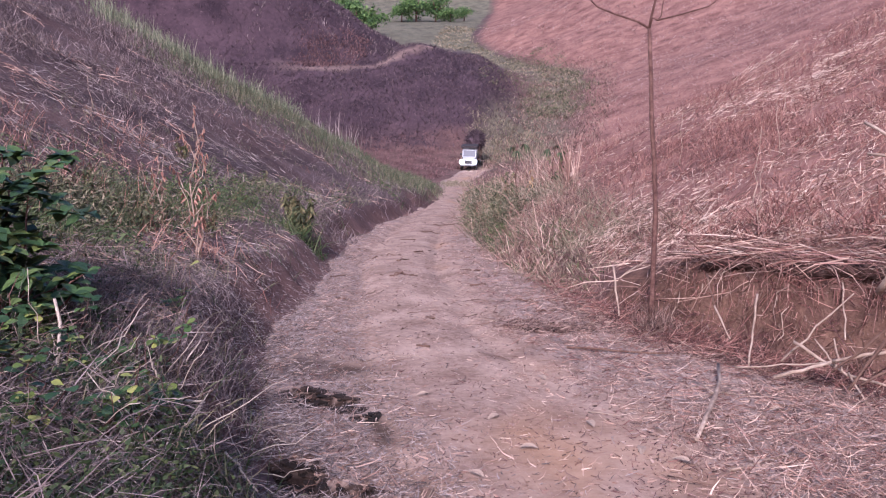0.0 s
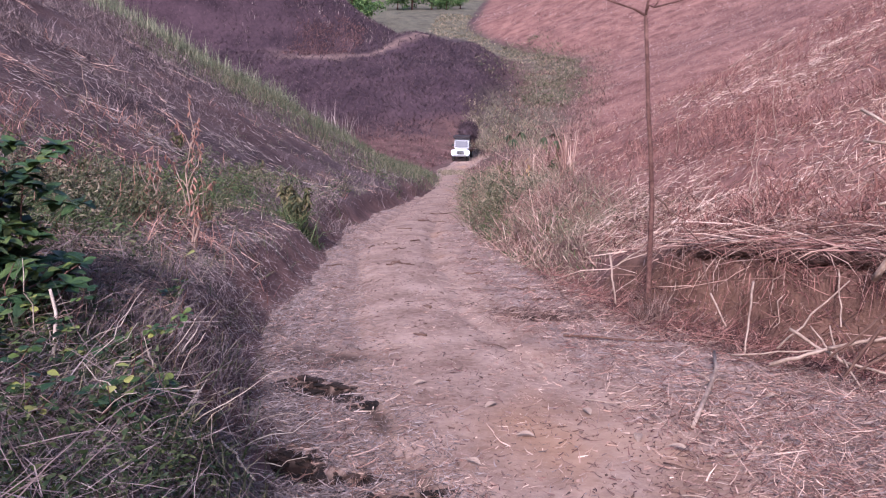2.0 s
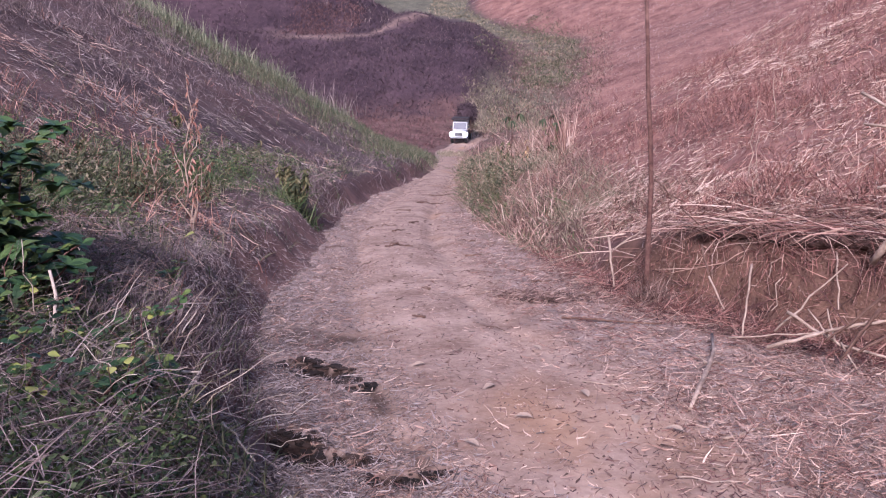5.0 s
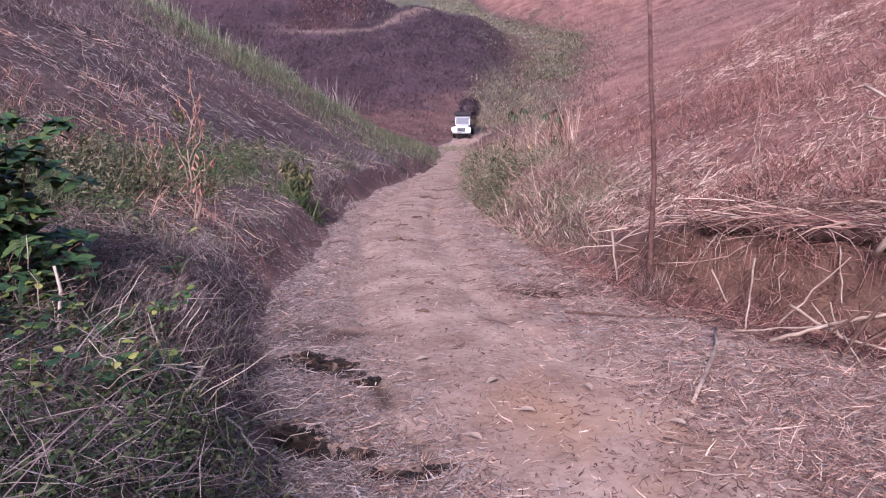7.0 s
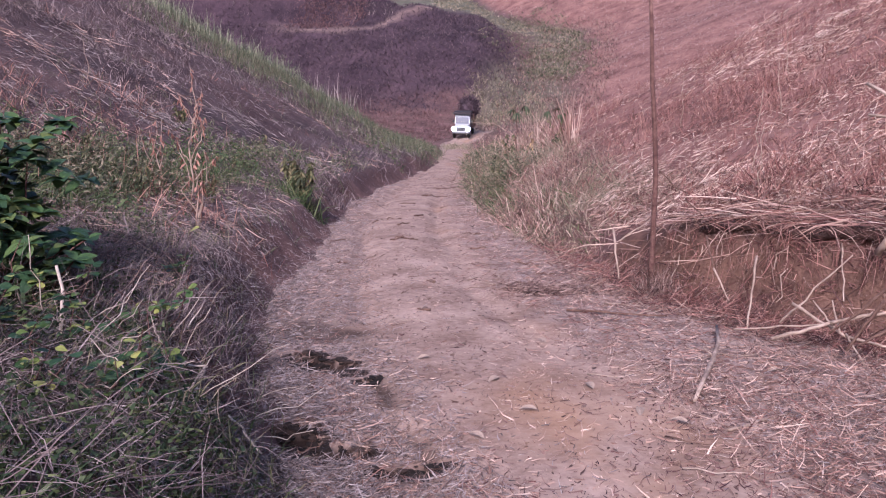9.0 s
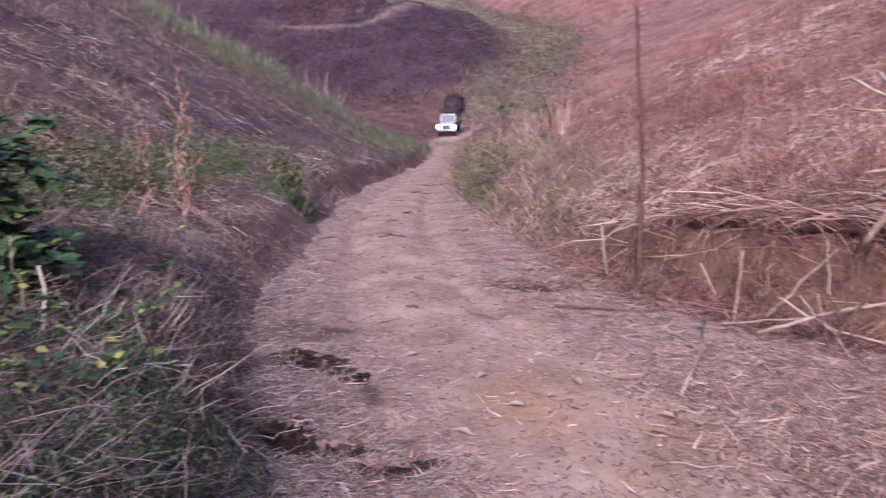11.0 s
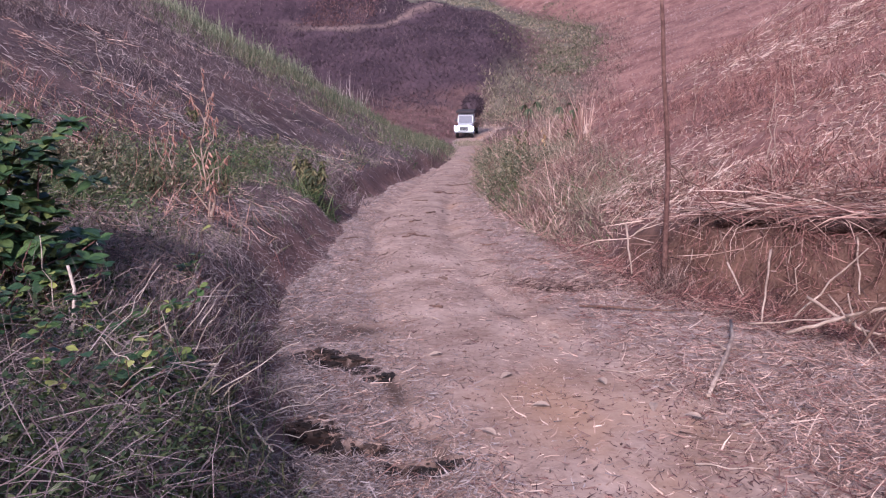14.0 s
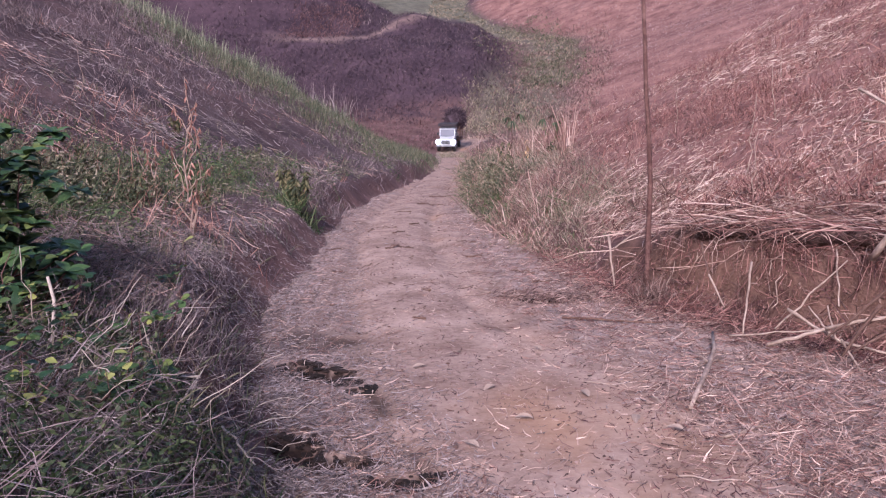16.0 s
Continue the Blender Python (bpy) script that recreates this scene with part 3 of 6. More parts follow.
litter_on_road("straw_litter", 9500, 2.6, 30, 0.02, 0.14, 0.0055, STRAW, "pale straw pieces strewn on the earth track")
litter_on_road("grey_litter", 13000, 2.6, 30, 0.015, 0.09, 0.0045, GREY, "grey weathered stalk litter along the track", 1.0, 0.25)
litter_on_road("brown_litter", 7000, 2.6, 30, 0.02, 0.13, 0.006, BROWN, "dull brown leaf scraps on the earth track", 0.5, 1.0)

def fine_litter(name, n, y0, y1, lo, hi, w, material, label, keep):
    p = spread(n, y0, y1, road_x, keep)
    z = road_surface(p[:, 0], p[:, 1])[0]
    d = lying(n, 40, 2.0, 0.05, 0.18)
    d[:, 2] -= SLOPE * d[:, 1]
    k = np.sqrt(far_scale(p[:, 1]))
    blades(name, np.stack([p[:, 0], p[:, 1], z + RNG.uniform(0.002, 0.012, n)], 1), d, RNG.uniform(lo, hi, n) * k, w * RNG.uniform(0.5, 1.4, n) * k, material, 0.05, label, "litter", curl=0.7)


patchy = lambda seed: lambda x, y: 0.15 + 0.85 * smooth(-0.15, 0.45, fractal(x * 1.6, y * 1.1, seed))
fine_litter("chaff", 12000, 2.6, 22, 0.012, 0.06, 0.0038, STRAW, "fine pale chaff trodden into the track", patchy(161))
fine_litter("dark_chaff", 7500, 2.6, 26, 0.010, 0.05, 0.0055, CHAR, "dark crumbs and scraps trodden into the track", patchy(163))
fine_litter("edge_chaff", 16000, 2.6, 14, 0.012, 0.065, 0.004, GREY, "curled grey straw scraps beside the hollows", lambda x, y: smooth(0.35, 0.8, soft_table(TRACK, y) - x) * (1 - road_surface(x, y)[1]["hole"]))
fine_litter("side_chaff", 10000, 2.6, 16, 0.02, 0.12, 0.0042, STRAW, "straw scraps strewn over the track's margin", lambda x, y: smooth(0.5, 1.2, x - soft_table(TRACK, y)) * (0.2 + 0.8 * smooth(-0.3, 0.3, fractal(x * 1.3, y * 1.3, 165))))
fine_litter("side_scraps", 5000, 2.6, 16, 0.02, 0.12, 0.005, DUSKY, "dull reddish stalk scraps over the track's margin", lambda x, y: smooth(0.5, 1.3, x - soft_table(TRACK, y)))


def sheaves(name, p, heading, per, wide, lo, hi, w0, w1, material, label, lift=0.05, fan=0.22, category="straw", curl=0.12):
    """Stalks lying together in loose bundles, each bundle with a heading of its own (radians)."""
    q, a = np.repeat(p, per, 0), np.repeat(heading, per)
    n = len(q)
    k = far_scale(q[:, 1]) ** 0.6
    a = a + RNG.normal(size=n) * fan
    along, across = RNG.normal(size=n) * wide * 1.3, RNG.normal(size=n) * wide * 0.45
    q = q + np.stack([np.cos(a) * along - np.sin(a) * across, np.sin(a) * along + np.cos(a) * across], 1) * k[:, None]
    b, m = rooted(q, 0.015)
    ok = np.maximum(m["dl"], m["dr"]) > 0.35
    q, b, a, k = q[ok], b[ok], a[ok], k[ok]
    n = len(q)
    d = along_slope(q, np.stack([np.cos(a), np.sin(a), 0.03 + RNG.normal(size=n) * 0.10], 1))
    d[RNG.uniform(size=n) < 0.5] *= -1
    b[:, 2] += np.abs(RNG.normal(size=n)) * lift
    blades(name, b, d, RNG.uniform(lo, hi, n) * k ** 0.5, RNG.uniform(w0, w1, n) * k, material, 0.06, label, category, curl=curl)


near_r = lambda y: 3.0 + 0.62 * y
# fallen straw on the slope that catches the light
p = spread(640, 4.6, 46, right_x(near_r), lambda x, y: 0.03 + 0.97 * smooth(0.0, 0.5, fractal(x * 0.5, y * 0.5, 111)))
sheaves("fallen_straw", p, np.radians(-45) + RNG.normal(size=640) * 0.9, 18, 0.15, 0.06, 0.27, 0.005, 0.012, STRAW, "pale straw lying in bundles over the russet slope", fan=0.8, curl=0.35)
p = spread(300, 5.0, 40, right_x(near_r), lambda x, y: smooth(0.05, 0.4, fractal(x * 0.45, y * 0.45, 111)))
sheaves("bright_straw", p, np.radians(-60) + RNG.normal(size=300) * 0.8, 18, 0.16, 0.06, 0.27, 0.005, 0.012, BRIGHT, "bright bleached straw in heaps on the russet slope", 0.07, 0.8, curl=0.35)
p = spread(420, 4.6, 46, right_x(near_r))
sheaves("fallen_brown_stalks", p, np.radians(-35) + RNG.normal(size=420) * 0.9, 14, 0.2, 0.08, 0.32, 0.005, 0.011, BROWN, "brown stalks lying over the russet slope", fan=0.5)
p = spread(16000, 4.2, 44, right_x(near_r), patchy(167))
b, m = rooted(p, 0.01)
k = far_scale(p[:, 1]) ** 0.6
blades("broken_straw", b + RNG.uniform(0, 0.05, (len(p), 1)) * [0, 0, 1], along_slope(p, lying(len(p), -30, 1.4, 0.1, 0.25)), RNG.uniform(0.03, 0.16, len(p)) * k, RNG.uniform(0.005, 0.010, len(p)) * k, BRIGHT, 0.1, "short broken straw over the russet slope", "straw", curl=0.4)
p = tufted(spread(1100, 4.8, 48, right_x(near_r), lambda x, y: smooth(-0.1, 0.35, fractal(x * 0.45, y * 0.4, 119))), 14, 0.13)
b, m = rooted(p)
k = far_scale(p[:, 1]) ** 0.55
blades("dusky_weeds", b + RNG.uniform(0, 0.18, (len(p), 1)) * [0, 0, 1], upright(len(p), 0.8), RNG.uniform(0.05, 0.22, len(p)) * k, RNG.uniform(0.005, 0.011, len(p)) * k, DUSKY, 0.1, "low bushy rust-red dead weeds on the slope", "weeds", curl=0.4)
p = spread(21000, 3.4, 48, right_x(near_r))
b, m = rooted(p)
k = far_scale(p[:, 1]) ** 0.6
blades("rusty_ground_grass", b, along_slope(p, lying(len(p), -20, 1.5, 0.35, 0.3)), RNG.uniform(0.06, 0.24, len(p)) * k ** 0.6, RNG.uniform(0.006, 0.012, len(p)) * k, RUST, 0.15, "low matted rusty grass on the slope", "grass", curl=0.3)
p = tufted(spread(2600, 3.6, 48, right_x(near_r), lambda x, y: (0.1 + 0.9 * smooth(6, 18, y)) * (0.2 + 0.8 * smooth(-0.2, 0.4, fractal(x * 0.4, y * 0.4, 115)))), 7, 0.14)
b, m = rooted(p)
k = far_scale(p[:, 1]) ** 0.5
blades("standing_rusty_stalks", b, upright(len(p), 0.4), RNG.uniform(0.10, 0.42, len(p)) * smooth(2, 12, p[:, 1] + 2) * (0.7 + 0.025 * p[:, 1]), RNG.uniform(0.003, 0.007, len(p)) * k, DUSKY, 0.12, "thin standing rust-red stalks on the slope", "grass")
p = tufted(spread(420, 6.5, 46, right_x(near_r), lambda x, y: smooth(0.0, 0.6, fractal(x * 0.3, y * 0.3, 117))), 9, 0.14)
b, m = rooted(p)
k = far_scale(p[:, 1]) ** 0.5
blades("pale_dry_tufts", b, upright(len(p), 0.6), RNG.uniform(0.12, 0.38, len(p)), RNG.uniform(0.004, 0.008, len(p)) * k, STRAW, 0.4, "pale dry grass tufts on the slope", "grass")

# left slope: ash, fallen grey stalks, low growth
near_l = lambda y: 1.0 + 0.60 * y
low_l = lambda y: np.maximum(0.8 + 0.30 * y, np.minimum(3.2, 0.7 * y))
p = spread(620, 5.5, 55, left_x(near_l), lambda x, y: 0.05 + 0.95 * smooth(-0.1, 0.4, fractal(x * 0.5, y * 0.4, 121)))
sheaves("fallen_grey_stalks", p, np.radians(2) + RNG.normal(size=620) * 0.5, 14, 0.15, 0.08, 0.34, 0.005, 0.012, GREY, "grey stalks fallen in bundles down the ashen slope", 0.03, 0.5, curl=0.25)
p = spread(300, 5.5, 50, left_x(near_l))
sheaves("fallen_pale_stalks", p, np.radians(-5) + RNG.normal(size=300) * 0.4, 11, 0.13, 0.10, 0.40, 0.005, 0.011, STRAW, "pale broken stalks lying down the ashen slope", 0.03, 0.35, curl=0.2)
p = spread(170, 5.0, 20, left_x(lambda y: 1.6 + 0 * y))
sheaves("bank_straw", p, np.radians(5) + RNG.normal(size=170) * 0.6, 14, 0.14, 0.06, 0.28, 0.004, 0.009, ASHY, "grey-brown straw lying in heaps down the bank", 0.04, 0.9, curl=0.35)
p = spread(70, 5.0, 20, left_x(lambda y: 1.8 + 0 * y))
sheaves("bank_pale_straw", p, np.radians(0) + RNG.normal(size=70) * 0.5, 12, 0.12, 0.08, 0.32, 0.004, 0.009, STRAW, "pale straw lying in bundles down the bank", 0.05, 0.6, curl=0.3)
p = spread(12000, 5.0, 52, left_x(near_l))
b, m = rooted(p, 0.008)
k = far_scale(p[:, 1]) ** 0.6
blades("ash_chaff", b, along_slope(p, lying(len(p), 0, 1.6, 0.08, 0.2)), RNG.uniform(0.03, 0.14, len(p)) * k, RNG.uniform(0.004, 0.008, len(p)) * k, ASHY, 0.1, "short mauve-grey chaff over the ashen slope", "litter", curl=0.4)
leafy = lambda seed: lambda x, y: smooth(0.0, 0.35, fractal(x * 0.55, y * 0.3, seed))


def belt(seed, wide=0.55):
    """Growth along the bank's upper edge, in patches."""
    def keep(x, y):
        up = land(x, y)[1]["dl"] - np.interp(y, [5, 10, 16, 24], [2.3, 2.15, 1.7, 1.3])
        return np.exp(-(up / wide) ** 2) * smooth(-0.1, 0.3, fractal(x * 0.8, y * 0.45, seed))
    return keep



for name, n, material, seed, label in (("leafy_bank_weeds", 150, OLIVE, 171, "low leafy olive weeds along the bank"), ("green_bank_weeds", 90, GREEN, 173, "low leafy green weeds along the bank")):
    p = tufted(spread(n, 6.5, 30, left_x(lambda y: 1.0 + 0.24 * y), belt(seed)), 42, 0.13)
    b, m = rooted(p)
    k = far_scale(p[:, 1]) ** 0.55
    up = RNG.uniform(0, 1, (len(p), 1)) ** 1.3 * 0.34 * k[:, None] ** 0.5
    blades(name, b + up * [0, 0, 1], upright(len(p), 1.3), RNG.uniform(0.03, 0.085, len(p)) * k, RNG.uniform(0.010, 0.024, len(p)) * k, material, 0.4, label, "weeds", curl=0.4)
p = spread(16000, 2.8, 50, lambda y, r: left_x(low_l)(y, r) - 0.35)
b, m = rooted(p)
k = far_scale(p[:, 1]) ** 0.6
blades("dull_bank_grass", b, along_slope(p, lying(len(p), -10, 1.2, 0.5, 0.4)), RNG.uniform(0.06, 0.26, len(p)) * k ** 0.7, RNG.uniform(0.004, 0.008, len(p)) * k, GREY, 0.2, "dull grey-brown matted grass on the bank", "grass", curl=0.3)
p = tufted(spread(1200, 3.0, 45, left_x(low_l), lambda x, y: np.maximum(belt(125, 0.9)(x, y), 0.12)), 8, 0.10)
b, m = rooted(p)
k = far_scale(p[:, 1]) ** 0.5
blades("olive_bank_tufts", b, upright(len(p), 0.45), RNG.uniform(0.10, 0.34, len(p)) * k ** 0.5, RNG.uniform(0.004, 0.009, len(p)) * k, OLIVE, 0.35, "half-dry olive grass tufts on the bank", "grass")
p = tufted(spread(700, 4.0, 40, left_x(low_l), lambda x, y: smooth(0.0, 0.6, fractal(x * 0.5, y * 0.5, 127))), 8, 0.12)
b, m = rooted(p)
k = far_scale(p[:, 1]) ** 0.5
blades("brown_bank_tufts", b, upright(len(p), 0.6), RNG.uniform(0.10, 0.36, len(p)), RNG.uniform(0.003, 0.006, len(p)) * k, ASHY, 0.3, "dull brown dry tufts on the bank", "grass")
# green band on the spur
p = tufted(spread(3600, 22, 56, left_x(lambda y: np.maximum(2.5, 0.55 * (y - 12))), lambda x, y: smooth(27, 47, y + 7 * fractal(x * 0.35, y * 0.35, 131)), 0.6), 8, 0.26)
b, m = rooted(p)
blades("green_spur_grass", b, upright(len(p), 0.3), RNG.uniform(0.15, 0.7, len(p)) * (0.5 + 0.5 * smooth(-0.4, 0.5, fractal(p[:, 0] * 0.5, p[:, 1] * 0.5, 175))), RNG.uniform(0.008, 0.018, len(p)), OLIVE, 0.3, "green and olive grass along the spur", "grass")
p = tufted(spread(1900, 26, 56, left_x(lambda y: np.maximum(2.5, 0.5 * (y - 10))), lambda x, y: smooth(28, 44, y), 0.6), 8, 0.25)
b, m = rooted(p)
blades("green_thick_grass", b, upright(len(p), 0.3), RNG.uniform(0.2, 0.75, len(p)), RNG.uniform(0.010, 0.022, len(p)), MUTED, 0.35, "fresh green grass where the track bends", "grass")
p = tufted(spread(120, 36, 56, lambda y, r: -5.0 - 17 * r, lambda x, y: smooth(-0.1, 0.4, fractal(x * 0.35, y * 0.35, 177)), 0.6), 55, 0.42)
b, m = rooted(p)
blades("pale_plume_grass", b, upright(len(p), 0.16), RNG.uniform(0.4, 1.5, len(p)), RNG.uniform(0.012, 0.026, len(p)), PALEGREEN, 0.3, "tall pale green plume grass on the spur", "grass")
# tall roadside grass at the bend on the other side
def roadside(n, per, size, reach, seed, lo, hi, w0, w1, lean, material, name, label, droop=0.4):
    keep = lambda x, y: (0.12 + 0.88 * smooth(-0.25, 0.35, fractal(x * 0.9, y * 0.5, seed))) * (1 - 0.6 * smooth(0.5, 1.0, (x - soft_table(RIGHT_EDGE, y)) / reach(y)))
    p = tufted(spread(n, 9.5, 74, lambda y, r: soft_table(RIGHT_EDGE, y) - 0.1 + reach(y) * r, keep), per, size)
    b, m = rooted(p)
    tall = (0.45 + 0.75 * smooth(-0.5, 0.7, fractal(p[:, 0] * 0.8, p[:, 1] * 0.8, seed + 1))) * smooth(5, 15, p[:, 1]) * (1 + 0.75 * smooth(14, 24, p[:, 1]))
    k = np.sqrt(np.maximum(1, p[:, 1] / 20))
    blades(name, b, upright(len(p), lean), RNG.uniform(lo, hi, len(p)) * tall, RNG.uniform(w0, w1, len(p)) * k, material, droop, label, "grass", curl=0.3)


roadside(620, 14, 0.15, lambda y: 0.5 + 0.09 * y, 141, 0.15, 0.75, 0.005, 0.012, 0.8, TANOLIVE, "roadside_olive_grass", "tall olive roadside grass at the bend")
roadside(620, 13, 0.18, lambda y: 0.6 + 0.11 * y, 145, 0.2, 0.75, 0.004, 0.009, 0.9, BROWN, "roadside_brown_grass", "brown dead grass tangled along the roadside")
roadside(260, 9, 0.14, lambda y: 0.5 + 0.10 * y, 149, 0.4, 1.15, 0.006, 0.012, 0.5, STRAW, "roadside_straw_grass", "bleached grass arching over the roadside", 0.6)
roadside(70, 30, 0.16, lambda y: 0.3 + 0.05 * y, 153, 0.12, 0.5, 0.010, 0.022, 0.9, GREEN, "roadside_green_clumps", "leafy green clumps by the track")
p = tufted(spread(85, 12.5, 40, lambda y, r: soft_table(RIGHT_EDGE, y) - 0.10 + (0.25 + 0.035 * y) * r, leafy(179)), 60, 0.14)
b, m = rooted(p)
k = far_scale(p[:, 1]) ** 0.55
blades("roadside_leafy_brush", b + RNG.uniform(0, 0.55, (len(p), 1)) * [0, 0, 1], upright(len(p), 1.3), RNG.uniform(0.03, 0.09, len(p)) * k, RNG.uniform(0.010, 0.022, len(p)) * k, OLIVE, 0.4, "leafy olive brush tangled by the track", "brush", curl=0.4)

# far hills
p = tufted(spread(13000, 78, 135, lambda y, r: -62 + 76 * r, lambda x, y: land(x, y)[1]["dark"] * (1 - land(x, y)[1]["path"]), 0.5), 5, 0.5)
b, m = rooted(p)
blades("dark_hill_scrub", b, upright(len(p), 0.9), RNG.uniform(0.2, 0.6, len(p)), RNG.uniform(0.04, 0.09, len(p)), FARSCRUB, 0.1, "dark brown scrub on the far hill, haze put in as purple", "scrub")
p = tufted(spread(6500, 55, 230, lambda y, r: table(((55, 6), (80, 10), (100, 16), (125, 22), (140, 23), (155, 18), (170, 14), (200, 7), (260, 12)), y) + 0.62 * y * r, None, 0.4), 5, 0.5)
b, m = rooted(p)
k = p[:, 1] / 90
blades("far_rusty_grass", b, upright(len(p), 0.9), RNG.uniform(0.15, 0.5, len(p)) * k, RNG.uniform(0.03, 0.06, len(p)) * k, FARPINK, 0.2, "rust-red dry grass on the far slope, haze put into its colour", "grass")
p = tufted(spread(1100, 76, 240, lambda y, r: table(((62, 3), (74, 5.5), (80, 7), (100, 11), (125, 17), (140, 18), (155, 13), (170, 10), (200, 4), (240, 7)), y) + (r - 0.5) * 14, lambda x, y: land(x, y)[1]["green"], 0.4), 6, 0.5)
b, m = rooted(p)
k = p[:, 1] / 90
blades("valley_grass", b, upright(len(p), 0.9), RNG.uniform(0.15, 0.5, len(p)) * k, RNG.uniform(0.04, 0.07, len(p)) * k, TANOLIVE, 0.3, "olive grass in the valley bottom", "grass")
p = tufted(spread(520, 102, 111, lambda y, r: -19 + 9 * r, lambda x, y: (1 - land(x, y)[1]["path"]) * smooth(-0.3, 0.2, fractal(x * 0.2, y * 0.3, 181)), 0.4), 6, 0.4)
b, m = rooted(p)
blades("red_hill_grass", b, upright(len(p), 0.8), RNG.uniform(0.2, 0.6, len(p)), RNG.uniform(0.04, 0.08, len(p)), FARDUSK, 0.2, "dusky red grass above the hill's terrace", "grass")
off_road = lambda x, y: (np.maximum(land(x, y)[1]["dl"], land(x, y)[1]["dr"]) > 0.5) * 1.0
p = tufted(spread(1100, 56, 88, lambda y, r: -12 + 20 * r, off_road, 0.6), 8, 0.3)
b, m = rooted(p)
blades("foot_of_hill_grass", b, upright(len(p), 0.7), RNG.uniform(0.2, 0.7, len(p)), RNG.uniform(0.025, 0.05, len(p)), FARDUSK, 0.3, "dusky red grass at the hill's foot", "grass")
p = tufted(spread(1500, 15, 56, left_x(lambda y: np.maximum(2.5, 0.55 * (y - 8))), lambda x, y: smooth(-0.4, 0.3, fractal(x * 0.4, y * 0.3, 133)), 0.6), 6, 0.3)
b, m = rooted(p)
blades("brown_spur_grass", b, upright(len(p), 0.6), RNG.uniform(0.15, 0.5, len(p)), RNG.uniform(0.006, 0.014, len(p)), ASHY, 0.3, "grey-brown dead grass among the spur's green", "grass")
p = tufted(spread(1700, 78, 150, lambda y, r: table(((78, 6), (100, 12), (140, 20), (150, 16)), y) + 12 * (r - 0.3), None, 0.4), 6, 0.5)
b, m = rooted(p)
blades("valley_brown_scrub", b, upright(len(p), 0.5), RNG.uniform(0.2, 0.7, len(p)), RNG.uniform(0.04, 0.08, len(p)), BROWN, 0.3, "mauve-brown scrub on the valley floor", "scrub")
p = tufted(spread(340, 80.5, 92, lambda y, r: 2.5 + 8 * r, None, 0.5), 9, 0.3)
b, m = rooted(p)
blades("valley_mouth_grass", b, upright(len(p), 0.6), RNG.uniform(0.25, 0.8, len(p)), RNG.uniform(0.03, 0.055, len(p)), TANOLIVE, 0.3, "tan and olive grass at the valley's mouth", "grass")
p = tufted(spread(520, 12, 34, lambda y, r: soft_table(LEFT_EDGE, y) - 5.6 - 0.06 * y - 4.5 * r, lambda x, y: smooth(-0.25, 0.25, fractal(x * 0.4, y * 0.3, 195)), 0.6), 14, 0.22)
b, m = rooted(p)
k = far_scale(p[:, 1]) ** 0.5
blades("upper_slope_weeds", b + RNG.uniform(0, 0.2, (len(p), 1)) * [0, 0, 1], upright(len(p), 0.7), RNG.uniform(0.1, 0.5, len(p)) * k ** 0.6, RNG.uniform(0.005, 0.010, len(p)) * k, ASHY, 0.2, "tall mauve-brown dead weeds on the upper slope", "weeds", curl=0.3)
p = tufted(spread(60, 58, 65, lambda y, r: -0.2 + 1.9 * r, None, 0.6), 16, 0.16)
b = np.stack([p[:, 0], p[:, 1], road_surface(p[:, 0], p[:, 1])[0]], 1)
blades("crest_grass", b, upright(len(p), 0.6), RNG.uniform(0.1, 0.38, len(p)), RNG.uniform(0.012, 0.025, len(p)), TANOLIVE, 0.3, "short grass on the crown of the track", "grass")
# litter that runs from the bank down on to the track
p = spread(15000, 2.5, 18, lambda y, r: soft_table(LEFT_EDGE, y) + 0.35 - 1.1 * r, lambda x, y: 1 - road_surface(x, y)[1]["hole"])
b, m = rooted(p, 0.015)
blades("bank_edge_litter", b, along_slope(p, lying(len(p), -20, 2.2, 0.12, 0.2)), RNG.uniform(0.02, 0.11, len(p)), RNG.uniform(0.003, 0.006, len(p)), GREY, 0.1, "grey stalks strewn down the bank's edge", "litter", curl=0.3)
p = spread(5000, 5.5, 18, lambda y, r: soft_table(RIGHT_EDGE, y) + 0.08 + 0.4 * smooth(8, 11, y) - 0.7 * r)
b, m = rooted(p, 0.015)
blades("far_edge_litter", b, along_slope(p, lying(len(p), 20, 1.2, 0.15, 0.25)), RNG.uniform(0.05, 0.25, len(p)), RNG.uniform(0.004, 0.009, len(p)), BROWN, 0.15, "brown stalks strewn along the track's edge", "litter", curl=0.3)
# crumbs and scraps on the trodden part
n = 2300
p = spread(n, 2.6, 34, road_x)
z = road_surface(p[:, 0], p[:, 1])[0]
k = np.sqrt(far_scale(p[:, 1]))
d = lying(n, 0, 3.0, 0.15, 0.25)
d[:, 2] -= SLOPE * d[:, 1]
blades("track_scraps", np.stack([p[:, 0], p[:, 1], z + 0.004], 1), d, RNG.uniform(0.008, 0.045, n) * k, RNG.uniform(0.005, 0.016, n) * k, BROWN, 0.1, "small dark scraps and crumbs on the track", "litter", curl=0.4)
n = 2400
p = spread(n, 2.6, 30, road_x)
z = road_surface(p[:, 0], p[:, 1])[0]
k = np.sqrt(far_scale(p[:, 1]))
d = lying(n, 0, 3.0, 0.1, 0.15)
d[:, 2] -= SLOPE * d[:, 1]
blades("pale_scraps", np.stack([p[:, 0], p[:, 1], z + 0.005], 1), d, RNG.uniform(0.01, 0.08, n) * k, RNG.uniform(0.003, 0.010, n) * k, STRAW, 0.08, "pale straw scraps on the track", "litter", curl=0.4)
